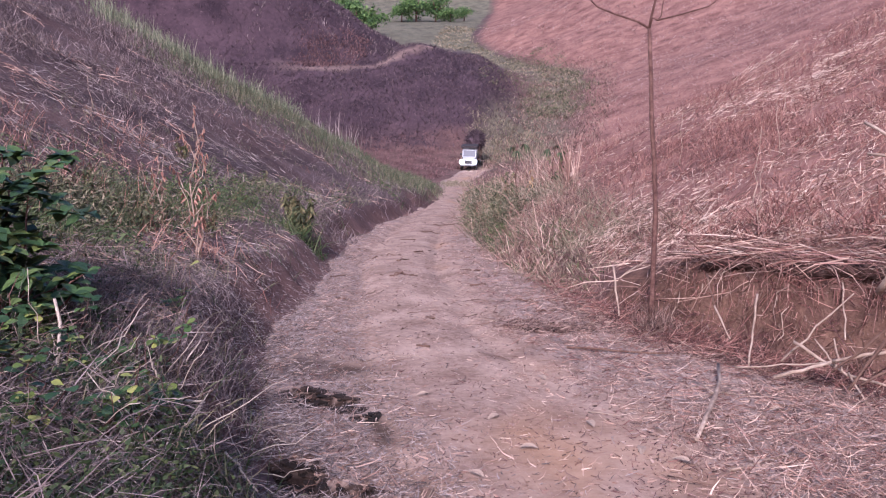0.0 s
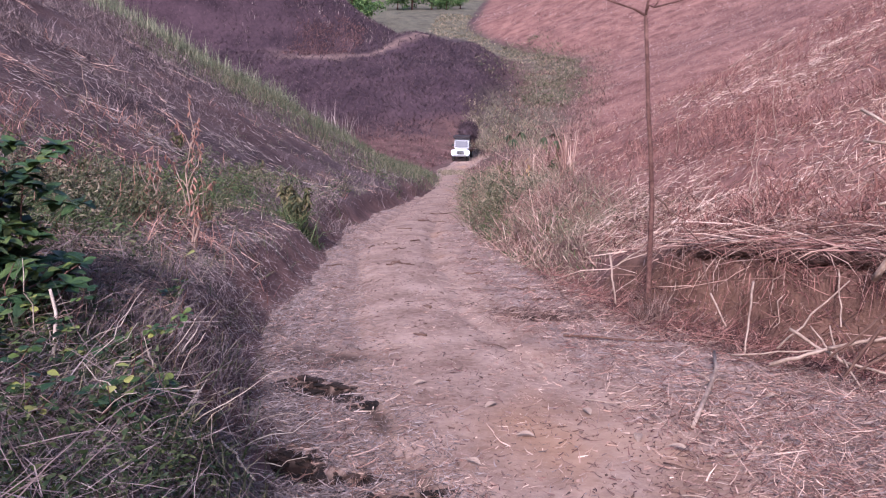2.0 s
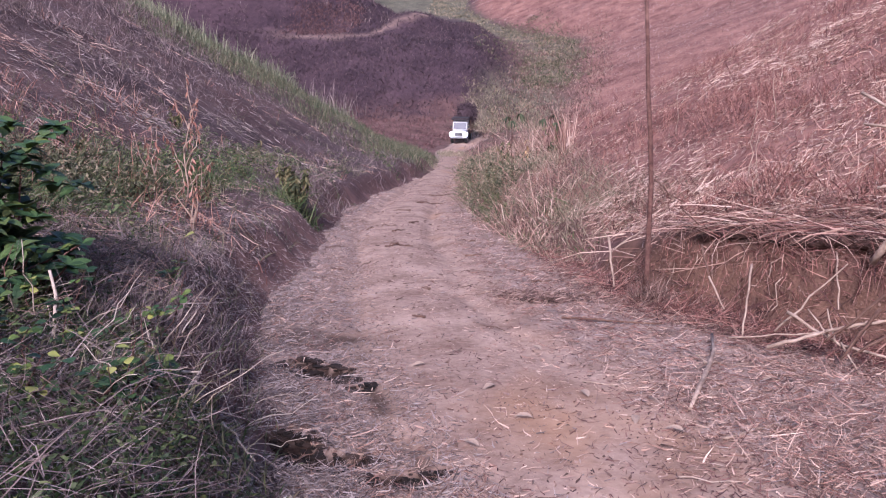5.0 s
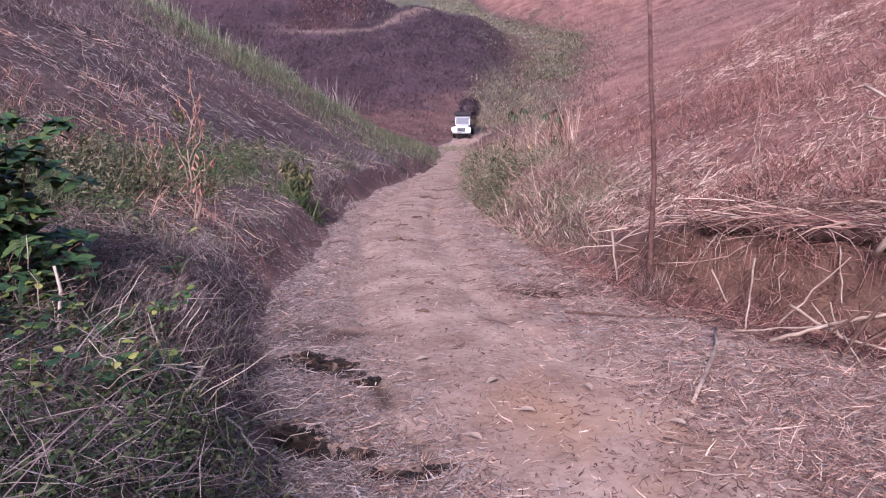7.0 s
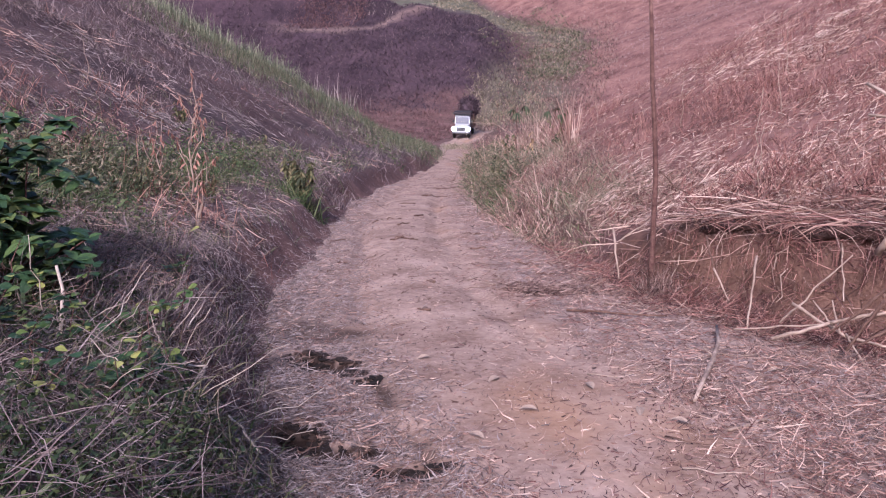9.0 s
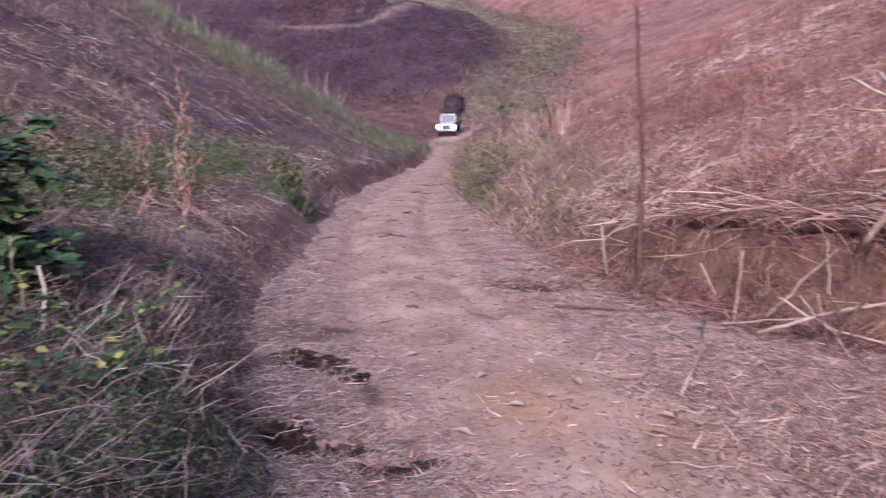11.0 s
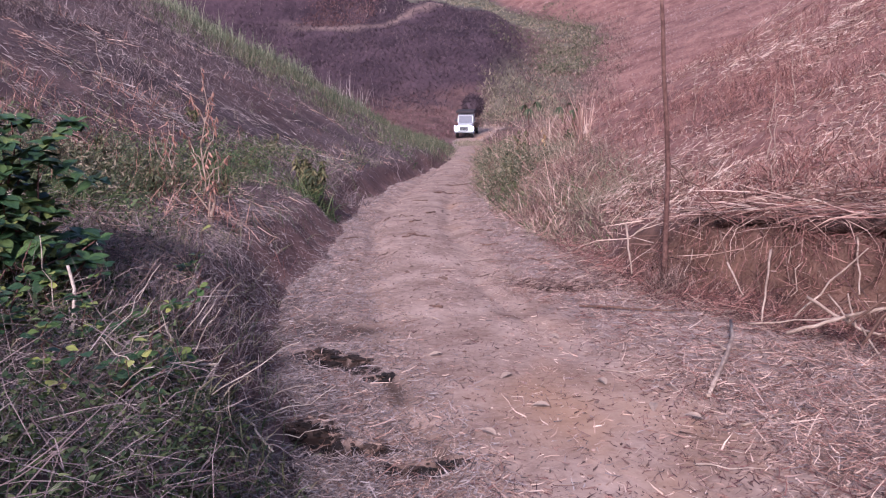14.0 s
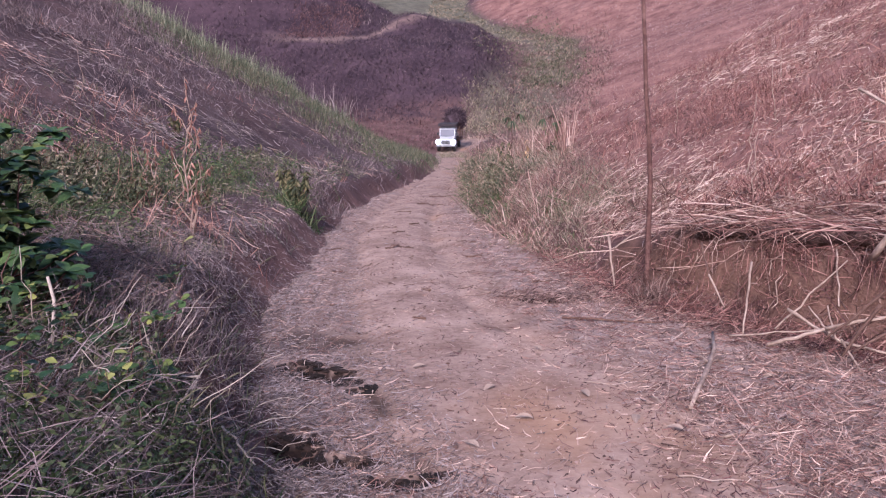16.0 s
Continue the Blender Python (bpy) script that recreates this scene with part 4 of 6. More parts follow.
p = tufted(np.array([[-2.25, 12.8], [-2.45, 13.2], [-2.3, 13.0]]), 150, 0.14)
b, m = rooted(p)
blades("dark_bank_tuft", b, upright(len(p), 0.6), RNG.uniform(0.15, 0.65, len(p)), RNG.uniform(0.008, 0.018, len(p)), GREEN, 0.5, "dark green grassy tuft hanging over the bank", "grass", curl=0.35)
p = spread(9000, 5.0, 52, left_x(near_l), lambda x, y: 0.25 + 0.75 * smooth(-0.3, 0.3, fractal(x * 0.5, y * 0.35, 135)))
b, m = rooted(p)
k = far_scale(p[:, 1]) ** 0.6
blades("left_slope_stubble", b, along_slope(p, lying(len(p), -20, 1.3, 0.7, 0.5)), RNG.uniform(0.03, 0.12, len(p)) * k, RNG.uniform(0.004, 0.008, len(p)) * k, ASHY, 0.15, "short grey-brown stubble over the ashen slope", "grass", curl=0.3)
p = tufted(spread(600, 6.5, 22, left_x(lambda y: 1.5 + 0.35 * y), belt(137, 0.8)), 12, 0.14)
b, m = rooted(p)
k = far_scale(p[:, 1]) ** 0.5
blades("green_slope_tufts", b, upright(len(p), 0.55), RNG.uniform(0.12, 0.42, len(p)) * k ** 0.5, RNG.uniform(0.006, 0.012, len(p)) * k, GREEN, 0.45, "green tufts scattered over the lower slope", "grass", curl=0.3)
p = tufted(spread(200, 5.5, 26, left_x(lambda y: 1.2 + 0.35 * y), lambda x, y: smooth(0.0, 0.45, fractal(x * 0.5, y * 0.35, 139))), 9, 0.14)
b, m = rooted(p)
k = far_scale(p[:, 1]) ** 0.5
blades("russet_slope_tufts", b, upright(len(p), 0.5), RNG.uniform(0.12, 0.45, len(p)) * k ** 0.5, RNG.uniform(0.005, 0.009, len(p)) * k, RUST, 0.35, "russet dry tufts scattered over the lower slope", "grass", curl=0.3)


# ---- things on the land ----
def leaf_mesh(name, length, width, material, fold=0.25, curl=0.2, tipped=0.62):
    """A broad leaf with a midrib fold; it grows along +y."""
    verts, faces = [], []
    rows = 6
    for i in range(rows + 1):
        t = i / rows
        w = width * 0.5 * math.sin(math.pi * min(1, t ** (1 / (0.4 + tipped)) * 0.97 + 0.015)) ** 0.8
        z = -curl * length * t * t
        for sx in (-1, -0.5, 0, 0.5, 1):
            verts.append((sx * w, t * length, z + fold * abs(sx) * w))
    for i in range(rows):
        for k in range(4):
            a = i * 5 + k
            faces.append((a, a + 1, a + 6, a + 5))
    return mesh_from(name, verts, faces, material)


def aim(at, way, spin=0.0):
    """A pose whose +y points along way."""
    q = Vector(way).to_track_quat("Y", "Z").to_matrix().to_4x4()
    return Matrix.Translation(Vector(at)) @ q @ Matrix.Rotation(spin, 4, "Y")


def hang(name, mesh, parent, m, size=1.0):
    ob = new(name, mesh)
    ob.parent = parent
    ob.matrix_local = m @ Matrix.Diagonal((size, size, size, 1))
    return ob


R = random.Random(7)
BIGLEAVES = [leaf_mesh("leaf", 0.145, 0.092, LEAF, f, c) for f, c in ((0.2, 0.1), (0.3, 0.3), (0.15, 0.5))]
YELLOWLEAVES = [leaf_mesh("leaf", 0.13, 0.075, YLEAF, f, c) for f, c in ((0.2, 0.15), (0.3, 0.3))]
SMALLLEAVES = [leaf_mesh("leaf", 0.048, 0.037, m, 0.2, 0.2, 0.3) for m in (LEAF, YLEAF, LEAF)]
DRYLEAVES = [leaf_mesh("leaf", 0.10, 0.03, RLEAF, 0.5, 0.5), leaf_mesh("leaf", 0.08, 0.028, RLEAF, 0.4, 0.8)]


def broad_bush(root, count, high, wide_by, leaf_size, label):
    t = tagged(new("bush"), label, "bush")
    t.location = root
    heads = []
    for i in range(count):
        a, r, h = R.uniform(0, 6.28), R.random() ** 0.5, R.uniform(-0.06, 1.0)
        wide = (0.34 + 0.30 * math.sin(h * 7 + 0.4) ** 2) * wide_by
        heads.append(Vector((math.cos(a) * r * wide - 0.05, math.sin(a) * r * 0.5 - 0.25 * (1 - h), max(-0.04, h * (1.02 - 0.25 * r) * high))))
    for k, p in enumerate(heads):
        if k % 3 == 0:
            foot = Vector((R.uniform(-0.12, 0.12), R.uniform(-0.1, 0.1), -0.03))
            part("stem", tube(crooked(foot, p, 5, 0.05, R), [0.011 - 0.0015 * j for j in range(6)], 5), BARK, t)
        n = 8
        young = R.random() < 0.10
        for j in range(n):
            b = 6.28 * j / n + R.uniform(-0.3, 0.3)
            way = Vector((math.cos(b), math.sin(b), R.uniform(-0.25, 0.7)))
            mesh = R.choice(YELLOWLEAVES if young and j > 2 else BIGLEAVES)
            hang("leaf", mesh, t, aim(p, way, R.uniform(-0.3, 0.3)), R.uniform(1.0, 1.8) * leaf_size)


broad_bush(on(-2.62, 4.6), 150, 1.02, 1.0, 0.55, "dense bush with broad dark green leaves in whorls")
broad_bush(on(-2.22, 4.0), 70, 0.50, 0.85, 0.45, "low dark green bush under the taller one")


def vine(spot, n, spread_to, height, rnd):
    """A creeping plant with small heart-shaped leaves in threes."""
    t = tagged(new("creeping_vine"), "small creeping vine with yellow-green leaves among dry stalks", "plant", "vines on the bank")
    t.location = spot
    for s in range(3):
        end = Vector((rnd.uniform(-1, 1) * spread_to, rnd.uniform(-0.7, 0.7) * spread_to, height * rnd.uniform(0.5, 1)))
        line = crooked((0, 0, -0.02), end, 5, 0.10, rnd)
        part("stem", tube(line, [0.004, 0.0035, 0.003, 0.003, 0.0025, 0.002], 4), BARK, t)
        for k in range(n):
            p = line[rnd.randrange(1, 6)].lerp(line[rnd.randrange(1, 6)], rnd.random())
            b = rnd.uniform(0, 6.28)
            for j in (-1, 0, 1):
                way = Vector((math.cos(b + j), math.sin(b + j), rnd.uniform(-0.2, 0.5)))
                hang("leaf", rnd.choice(SMALLLEAVES), t, aim(p + way * 0.015, way, rnd.uniform(-0.5, 0.5)), rnd.uniform(0.7, 1.35))
    return t


vines = [vine(on(-1.62, 3.35), 6, 0.30, 0.34, R), vine(on(-1.9, 3.0), 7, 0.32, 0.40, R), vine(on(-1.35, 3.05), 6, 0.3, 0.30, R)]
for x, y in ((-2.25, 3.45), (-1.55, 2.75), (-1.2, 3.4), (-1.5, 4.2), (-2.5, 3.1), (-1.85, 3.6), (-1.95, 5.5), (-2.3, 2.7), (-1.7, 3.05), (-2.1, 3.3), (-1.3, 2.9)):
    q = on(x, y)
    copy_thing(R.choice(vines), Matrix.Translation(q) @ Matrix.Rotation(R.uniform(0, 6.28), 4, "Z") @ Matrix.Rotation(R.uniform(-0.25, 0.25), 4, "X"))

# undergrowth in the near corner
p = tufted(spread(1800, 1.5, 7.5, lambda y, r: left_x(lambda y: 2.6 + 0 * y)(y, r) - 0.72 * smooth(3.1, 5.0, y)), 9, 0.07)
b, m = rooted(p)
blades("green_undergrowth", b, upright(len(p), 0.6), RNG.uniform(0.05, 0.22, len(p)), RNG.uniform(0.004, 0.010, len(p)), NEARGREEN, 0.5, "dark green undergrowth on the near bank", "undergrowth", curl=0.3)
p = spread(11000, 1.5, 9, lambda y, r: left_x(lambda y: 2.4 + 0 * y)(y, r) - 0.72 * smooth(3.1, 5.0, y), patchy(183))
b, m = rooted(p, 0.02)
blades("leafy_weeds", b + RNG.uniform(0, 0.16, (len(p), 1)) * [0, 0, 1], upright(len(p), 1.4), RNG.uniform(0.015, 0.045, len(p)), RNG.uniform(0.008, 0.02, len(p)), NEARGREEN, 0.3, "small leafy weeds on the near bank", "weeds")
p = spread(3300, 1.5, 8.5, lambda y, r: left_x(lambda y: 2.4 + 0 * y)(y, r) - 0.5 * smooth(3.1, 5.0, y))
b, m = rooted(p, 0.03)
blades("dead_twigs", b + RNG.uniform(0, 0.14, (len(p), 1)) * [0, 0, 1], lying(len(p), -30, 2.0, 0.35, 0.45), RNG.uniform(0.10, 0.42, len(p)), RNG.uniform(0.002, 0.0045, len(p)), ASHY, 0.12, "thin dead twigs over the near bank", "twigs", curl=0.3)
p = spread(9000, 2.2, 9.5, lambda y, r: left_x(lambda y: 1.3 + 0 * y)(y, r) - 0.05, patchy(185))
b, m = rooted(p, 0.01)
blades("bank_chaff", b + RNG.uniform(0, 0.06, (len(p), 1)) * [0, 0, 1], along_slope(p, lying(len(p), -30, 2.0, 0.3, 0.4)), RNG.uniform(0.03, 0.14, len(p)), RNG.uniform(0.002, 0.005, len(p)), GREY, 0.1, "fine mauve-grey dead stems over the near bank", "litter", curl=0.6)


def stick(name, a, b, r0, r1, material, label, category, wander=0.03, group="", steps=6, sides=6):
    pts = crooked(a, b, steps, wander, R)
    bm = tube(pts, [r0 + (r1 - r0) * i / steps for i in range(steps + 1)], sides)
    me = bpy.data.meshes.new(name)
    bm.to_mesh(me)
    bm.free()
    me.materials.append(material)
    return tagged(new(name, me), label, category, group)


STALK = "bleached dry stalk tangled in the green bank"
for a, b, r in (((-1.67, 3.35, -0.16), (-1.75, 3.50, 0.49), 0.012), ((-1.26, 3.05, -0.24), (-1.10, 3.45, 0.02), 0.008), ((-1.16, 3.10, -0.21), (-1.12, 3.50, -0.01), 0.005), ((-1.10, 3.45, 0.02), (-1.69, 3.75, -0.06), 0.006), ((-1.11, 3.50, -0.01), (-1.51, 3.60, -0.02), 0.005),
                ((-2.04, 3.50, 0.14), (-1.31, 3.90, -0.10), 0.007), ((-1.88, 3.20, 0.15), (-1.71, 3.10, -0.06), 0.005), ((-1.84, 3.10, 0.02), (-1.68, 3.40, -0.05), 0.006), ((-2.02, 3.60, 0.29), (-1.75, 3.50, 0.13), 0.007), ((-1.45, 3.80, 0.07), (-1.38, 3.70, -0.07), 0.006),
                ((-1.82, 3.70, 0.11), (-1.48, 3.60, 0.00), 0.004), ((-1.67, 3.00, -0.16), (-1.51, 3.30, -0.08), 0.006), ((-1.65, 3.20, -0.06), (-1.39, 3.60, -0.02), 0.005), ((-1.51, 3.00, -0.15), (-1.36, 3.30, -0.01), 0.005), ((-1.67, 3.20, 0.05), (-1.30, 3.20, -0.08), 0.005),
                ((-1.35, 3.00, -0.21), (-1.14, 3.30, -0.10), 0.004), ((-1.76, 2.90, -0.15), (-1.86, 3.30, 0.13), 0.008), ((-1.35, 4.00, -0.01), (-1.31, 4.20, 0.07), 0.005), ((-1.63, 3.60, 0.00), (-1.60, 3.70, 0.11), 0.004), ((-1.23, 3.10, -0.21), (-1.49, 3.50, 0.01), 0.004),
                ((-1.00, 3.40, -0.21), (-0.81, 3.20, -0.29), 0.007), ((-1.77, 3.00, -0.04), (-1.63, 3.20, -0.02), 0.007), ((-1.47, 3.00, -0.15), (-1.59, 3.50, 0.19), 0.004), ((-1.19, 3.20, -0.19), (-1.11, 3.60, 0.01), 0.004)):
    stick("dry_stalk", a, b, r * 0.9, r * 0.6, PALESTICK, STALK, "stalk", 0.025, "dry stalks in the bank")
for i in range(95):
    x, y = R.uniform(-2.2, -0.95), R.uniform(2.7, 4.3)
    q = on(x, y, R.uniform(0.0, 0.10))
    w = Vector((R.gauss(0, 1), R.gauss(0, 0.6), R.uniform(0.1, 0.9))).normalized() * R.uniform(0.15, 0.48)
    stick("dry_stalk", q, q + w, 0.003, 0.0018, R.choice((PALESTICK, ROOTSTICK, PALESTICK)), STALK, "stalk", 0.05, "dry stalks in the bank", 5, 4)

# the lone sapling
sap = tagged(new("sapling"), "slender bare sapling with a forked top", "tree")
sap.location = on(1.99, 7.45)
o = sap.location
T = lambda q: Vector(q) - o
trunk = [Vector((0, 0, -0.08)), Vector((-0.01, 0, 0.35)), T((1.965, 7.47, 0.10)), T((1.93, 7.5, 0.55)), T((1.885, 7.52, 0.95)), T((1.86, 7.55, 1.35)), T((1.83, 7.6, 1.76))]
part("trunk", tube(trunk, [0.038, 0.028, 0.024, 0.022, 0.0205, 0.019, 0.018], 9), BARK, sap)
for pts, r in (((trunk[-1], T((1.72, 7.6, 1.82)), T((1.52, 7.6, 1.88)), T((1.36, 7.6, 1.94)), T((1.24, 7.6, 2.05)), T((1.1, 7.6, 2.3))), 0.013),
               ((trunk[-1], T((1.85, 7.6, 1.85)), T((1.90, 7.6, 1.83)), T((2.1, 7.6, 1.88)), T((2.35, 7.6, 1.95)), T((2.6, 7.6, 2.16))), 0.012),
               ((trunk[-1], T((1.84, 7.6, 1.86)), T((1.87, 7.6, 2.0)), T((1.86, 7.6, 2.2)), T((1.9, 7.6, 2.5)), T((1.88, 7.6, 2.8))), 0.014),
               ((T((1.90, 7.6, 1.83)), T((1.93, 7.6, 1.87)), T((1.935, 7.6, 1.95)), T((1.95, 7.6, 2.1)), T((1.96, 7.6, 2.2)), T((1.99, 7.6, 2.4))), 0.007)):
    part("branch", tube(pts, [r * (1 - 0.13 * i) for i in range(6)], 7), BARK, sap)
stick("side_stem", (2.00, 7.50, 0.13), (2.33, 7.10, -0.21), 0.008, 0.004, DARKSTICK, "thin dark stem leaning from the sapling", "stem", 0.03)

# the cut bank with its mat of straw and roots
def brow(y, out=0.0):
    """A place on the brow of the cut bank, so far out towards the track."""
    x = soft_table(RIGHT_EDGE, y) + 0.36
    return np.stack([x - 0.80 * out, y - 0.60 * out], -1), ground_z(x + 0.14, y + 0.10)


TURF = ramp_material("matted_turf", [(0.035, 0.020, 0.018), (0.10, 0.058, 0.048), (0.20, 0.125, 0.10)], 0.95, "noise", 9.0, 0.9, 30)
rows = []
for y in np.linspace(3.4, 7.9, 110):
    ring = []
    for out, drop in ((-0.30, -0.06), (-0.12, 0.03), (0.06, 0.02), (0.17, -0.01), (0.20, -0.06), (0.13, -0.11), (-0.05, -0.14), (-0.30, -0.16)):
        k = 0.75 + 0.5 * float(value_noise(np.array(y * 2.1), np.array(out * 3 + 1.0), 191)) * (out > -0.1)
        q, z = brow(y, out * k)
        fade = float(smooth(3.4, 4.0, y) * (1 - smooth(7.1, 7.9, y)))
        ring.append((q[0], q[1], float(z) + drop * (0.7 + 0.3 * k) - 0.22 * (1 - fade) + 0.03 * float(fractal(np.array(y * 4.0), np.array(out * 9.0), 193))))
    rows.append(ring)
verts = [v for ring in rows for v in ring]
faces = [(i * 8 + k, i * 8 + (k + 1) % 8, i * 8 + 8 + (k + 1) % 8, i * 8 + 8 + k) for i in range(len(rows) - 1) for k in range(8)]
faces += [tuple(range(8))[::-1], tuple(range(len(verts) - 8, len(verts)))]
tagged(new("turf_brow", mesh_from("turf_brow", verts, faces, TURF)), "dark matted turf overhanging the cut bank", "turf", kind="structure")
for name, n, material, label in (("brow_straw", 1500, STRAW, "bleached straw draped over the bank's brow"), ("brow_stalks", 1300, DUSKY, "brown stalks draped over the bank's brow")):
    y = RNG.uniform(3.5, 7.7, n)
    q, z = brow(y, 0.0)
    out = RNG.uniform(-0.35, 0.2, n)
    b = np.stack([q[:, 0] - 0.8 * out, q[:, 1] - 0.6 * out, z + 0.03 + RNG.uniform(0, 0.07, n) - 0.5 * np.maximum(out - 0.1, 0)], 1)
    slope = (brow(y + 0.3)[1] - brow(y - 0.3)[1]) / 0.8
    e = soft_table(RIGHT_EDGE, y + 0.3) - soft_table(RIGHT_EDGE, y - 0.3)
    sign = np.where(RNG.uniform(size=n) < 0.6, -1, 1)
    d = np.stack([e / 0.6 + RNG.normal(size=n) * 0.25, np.ones(n), slope * 1.2 + RNG.normal(size=n) * 0.10], 1) * sign[:, None]
    d += np.array([-0.8, -0.6, -0.12]) * np.maximum(RNG.normal(size=n) * 0.6 + 0.1, 0)[:, None] * 1.2
    blades(name, b, d, RNG.uniform(0.12, 0.55, n), RNG.uniform(0.004, 0.011, n), material, 0.22, label, "straw", curl=0.2)
n = 500
x = RNG.uniform(1.85, 4.6, n)
yy = np.interp(x, [1.75, 2.1, 2.45, 3.1, 3.8, 4.6], [8.6, 7.35, 6.6, 5.85, 5.0, 3.6])
p = np.stack([x + RNG.normal(size=n) * 0.10 + 0.22, yy + RNG.normal(size=n) * 0.16 + 0.42], 1)
b, m = rooted(p, 0.02)
b[:, 2] += RNG.uniform(0, 0.13, n)
d = lying(n, -8, 0.55, 0.0, 0.14)
d[: n // 2] *= -1
blades("straw_mat", b, d, RNG.uniform(0.12, 0.8, n), RNG.uniform(0.004, 0.012, n), STRAW, 0.18, "thick mat of bleached straw on the bank's lip", "straw", curl=0.15)
n = 1000
x = RNG.uniform(1.85, 4.6, n)
yy = np.interp(x, [1.75, 2.1, 2.45, 3.1, 3.8, 4.6], [8.6, 7.35, 6.6, 5.85, 5.0, 3.6])
p = np.stack([x + RNG.normal(size=n) * 0.14 + 0.24, yy + RNG.normal(size=n) * 0.22 + 0.45], 1)
b, m = rooted(p, 0.02)
b[:, 2] += RNG.uniform(0, 0.12, n)
d = lying(n, 0, 0.9, 0.05, 0.2)
blades("brown_mat", b, d, RNG.uniform(0.1, 0.7, n), RNG.uniform(0.004, 0.011, n), BROWN, 0.18, "brown stalks matted into the straw on the bank", "straw", curl=0.25)
n = 130
x = RNG.uniform(1.7, 4.4, n)
yy = np.interp(x, [1.7, 2.1, 2.45, 3.1, 3.8, 4.6], [8.7, 7.35, 6.6, 5.85, 5.0, 3.6])
p = np.stack([x + 0.18, yy + 0.24], 1)
b, m = rooted(p, 0.0)
b[:, 2] += RNG.uniform(-0.06, 0.08, n)
d = np.stack([RNG.normal(size=n) * 0.6 - 0.5, RNG.normal(size=n) * 0.3 - 0.65, RNG.normal(size=n) * 0.3 - 0.25], 1)
blades("hanging_straw", b, d, RNG.uniform(0.12, 0.45, n), RNG.uniform(0.004, 0.011, n), STRAW, 0.55, "straw drooping over the cut bank", "straw", curl=0.2)
n = 4200
x = RNG.uniform(1.3, 4.4, n)
yy = np.interp(x, [1.3, 1.7, 2.1, 2.45, 3.1, 3.8, 4.6], [11.5, 8.9, 7.4, 6.6, 5.85, 5.0, 3.6])
p = np.stack([x - 0.05 + RNG.normal(size=n) * 0.16, yy - 0.22 + RNG.normal(size=n) * 0.2], 1)
b, m = rooted(p, 0.02)
b[:, 2] += RNG.uniform(0, 0.07, n)
blades("bank_foot_debris", b, lying(n, 10, 1.1, 0.2, 0.4), RNG.uniform(0.04, 0.34, n), RNG.uniform(0.003, 0.008, n), DUSKY, 0.25, "brown straw and stalks heaped at the bank's foot", "litter", curl=0.25)
for name, n, material, label in (("dark_foot_debris", 2600, CHAR, "dark dead stems and scraps at the bank's foot"), ("red_foot_debris", 2600, DUSKY, "dull red stalk scraps at the bank's foot")):
    y = RNG.uniform(3.4, 8.6, n)
    out = 0.25 + np.abs(RNG.normal(size=n)) * 0.28
    x = soft_table(RIGHT_EDGE, y) + 0.36 - 0.8 * out
    y = y - 0.6 * out
    b = np.stack([x, y, ground_z(x, y) + 0.015 + RNG.uniform(0, 0.05, n)], 1)
    blades(name, b, lying(n, 10, 2.0, 0.15, 0.35), RNG.uniform(0.03, 0.22, n), RNG.uniform(0.003, 0.009, n), material, 0.2, label, "litter", curl=0.4)
n = 900
p = np.stack([RNG.normal(size=n) * 0.28 + 1.0, RNG.normal(size=n) * 0.16 + 7.5], 1)
b, m = rooted(p, 0.02)
b[:, 2] += RNG.uniform(0, 0.05, n)
blades("dark_debris", b, lying(n, 10, 1.3, 0.1, 0.2), RNG.uniform(0.03, 0.15, n), RNG.uniform(0.004, 0.010, n), BROWN, 0.1, "dark loose debris on the track's side", "litter", curl=0.25)
n = 700
p = np.stack([RNG.normal(size=n) * 0.09 + 2.0, RNG.normal(size=n) * 0.12 + 7.3], 1)
b, m = rooted(p, -0.02)
blades("sapling_foot_grass", b, upright(n, 0.35), RNG.uniform(0.1, 0.5, n), RNG.uniform(0.004, 0.008, n), BROWN, 0.4, "brown grass round the sapling's foot", "grass", curl=0.3)

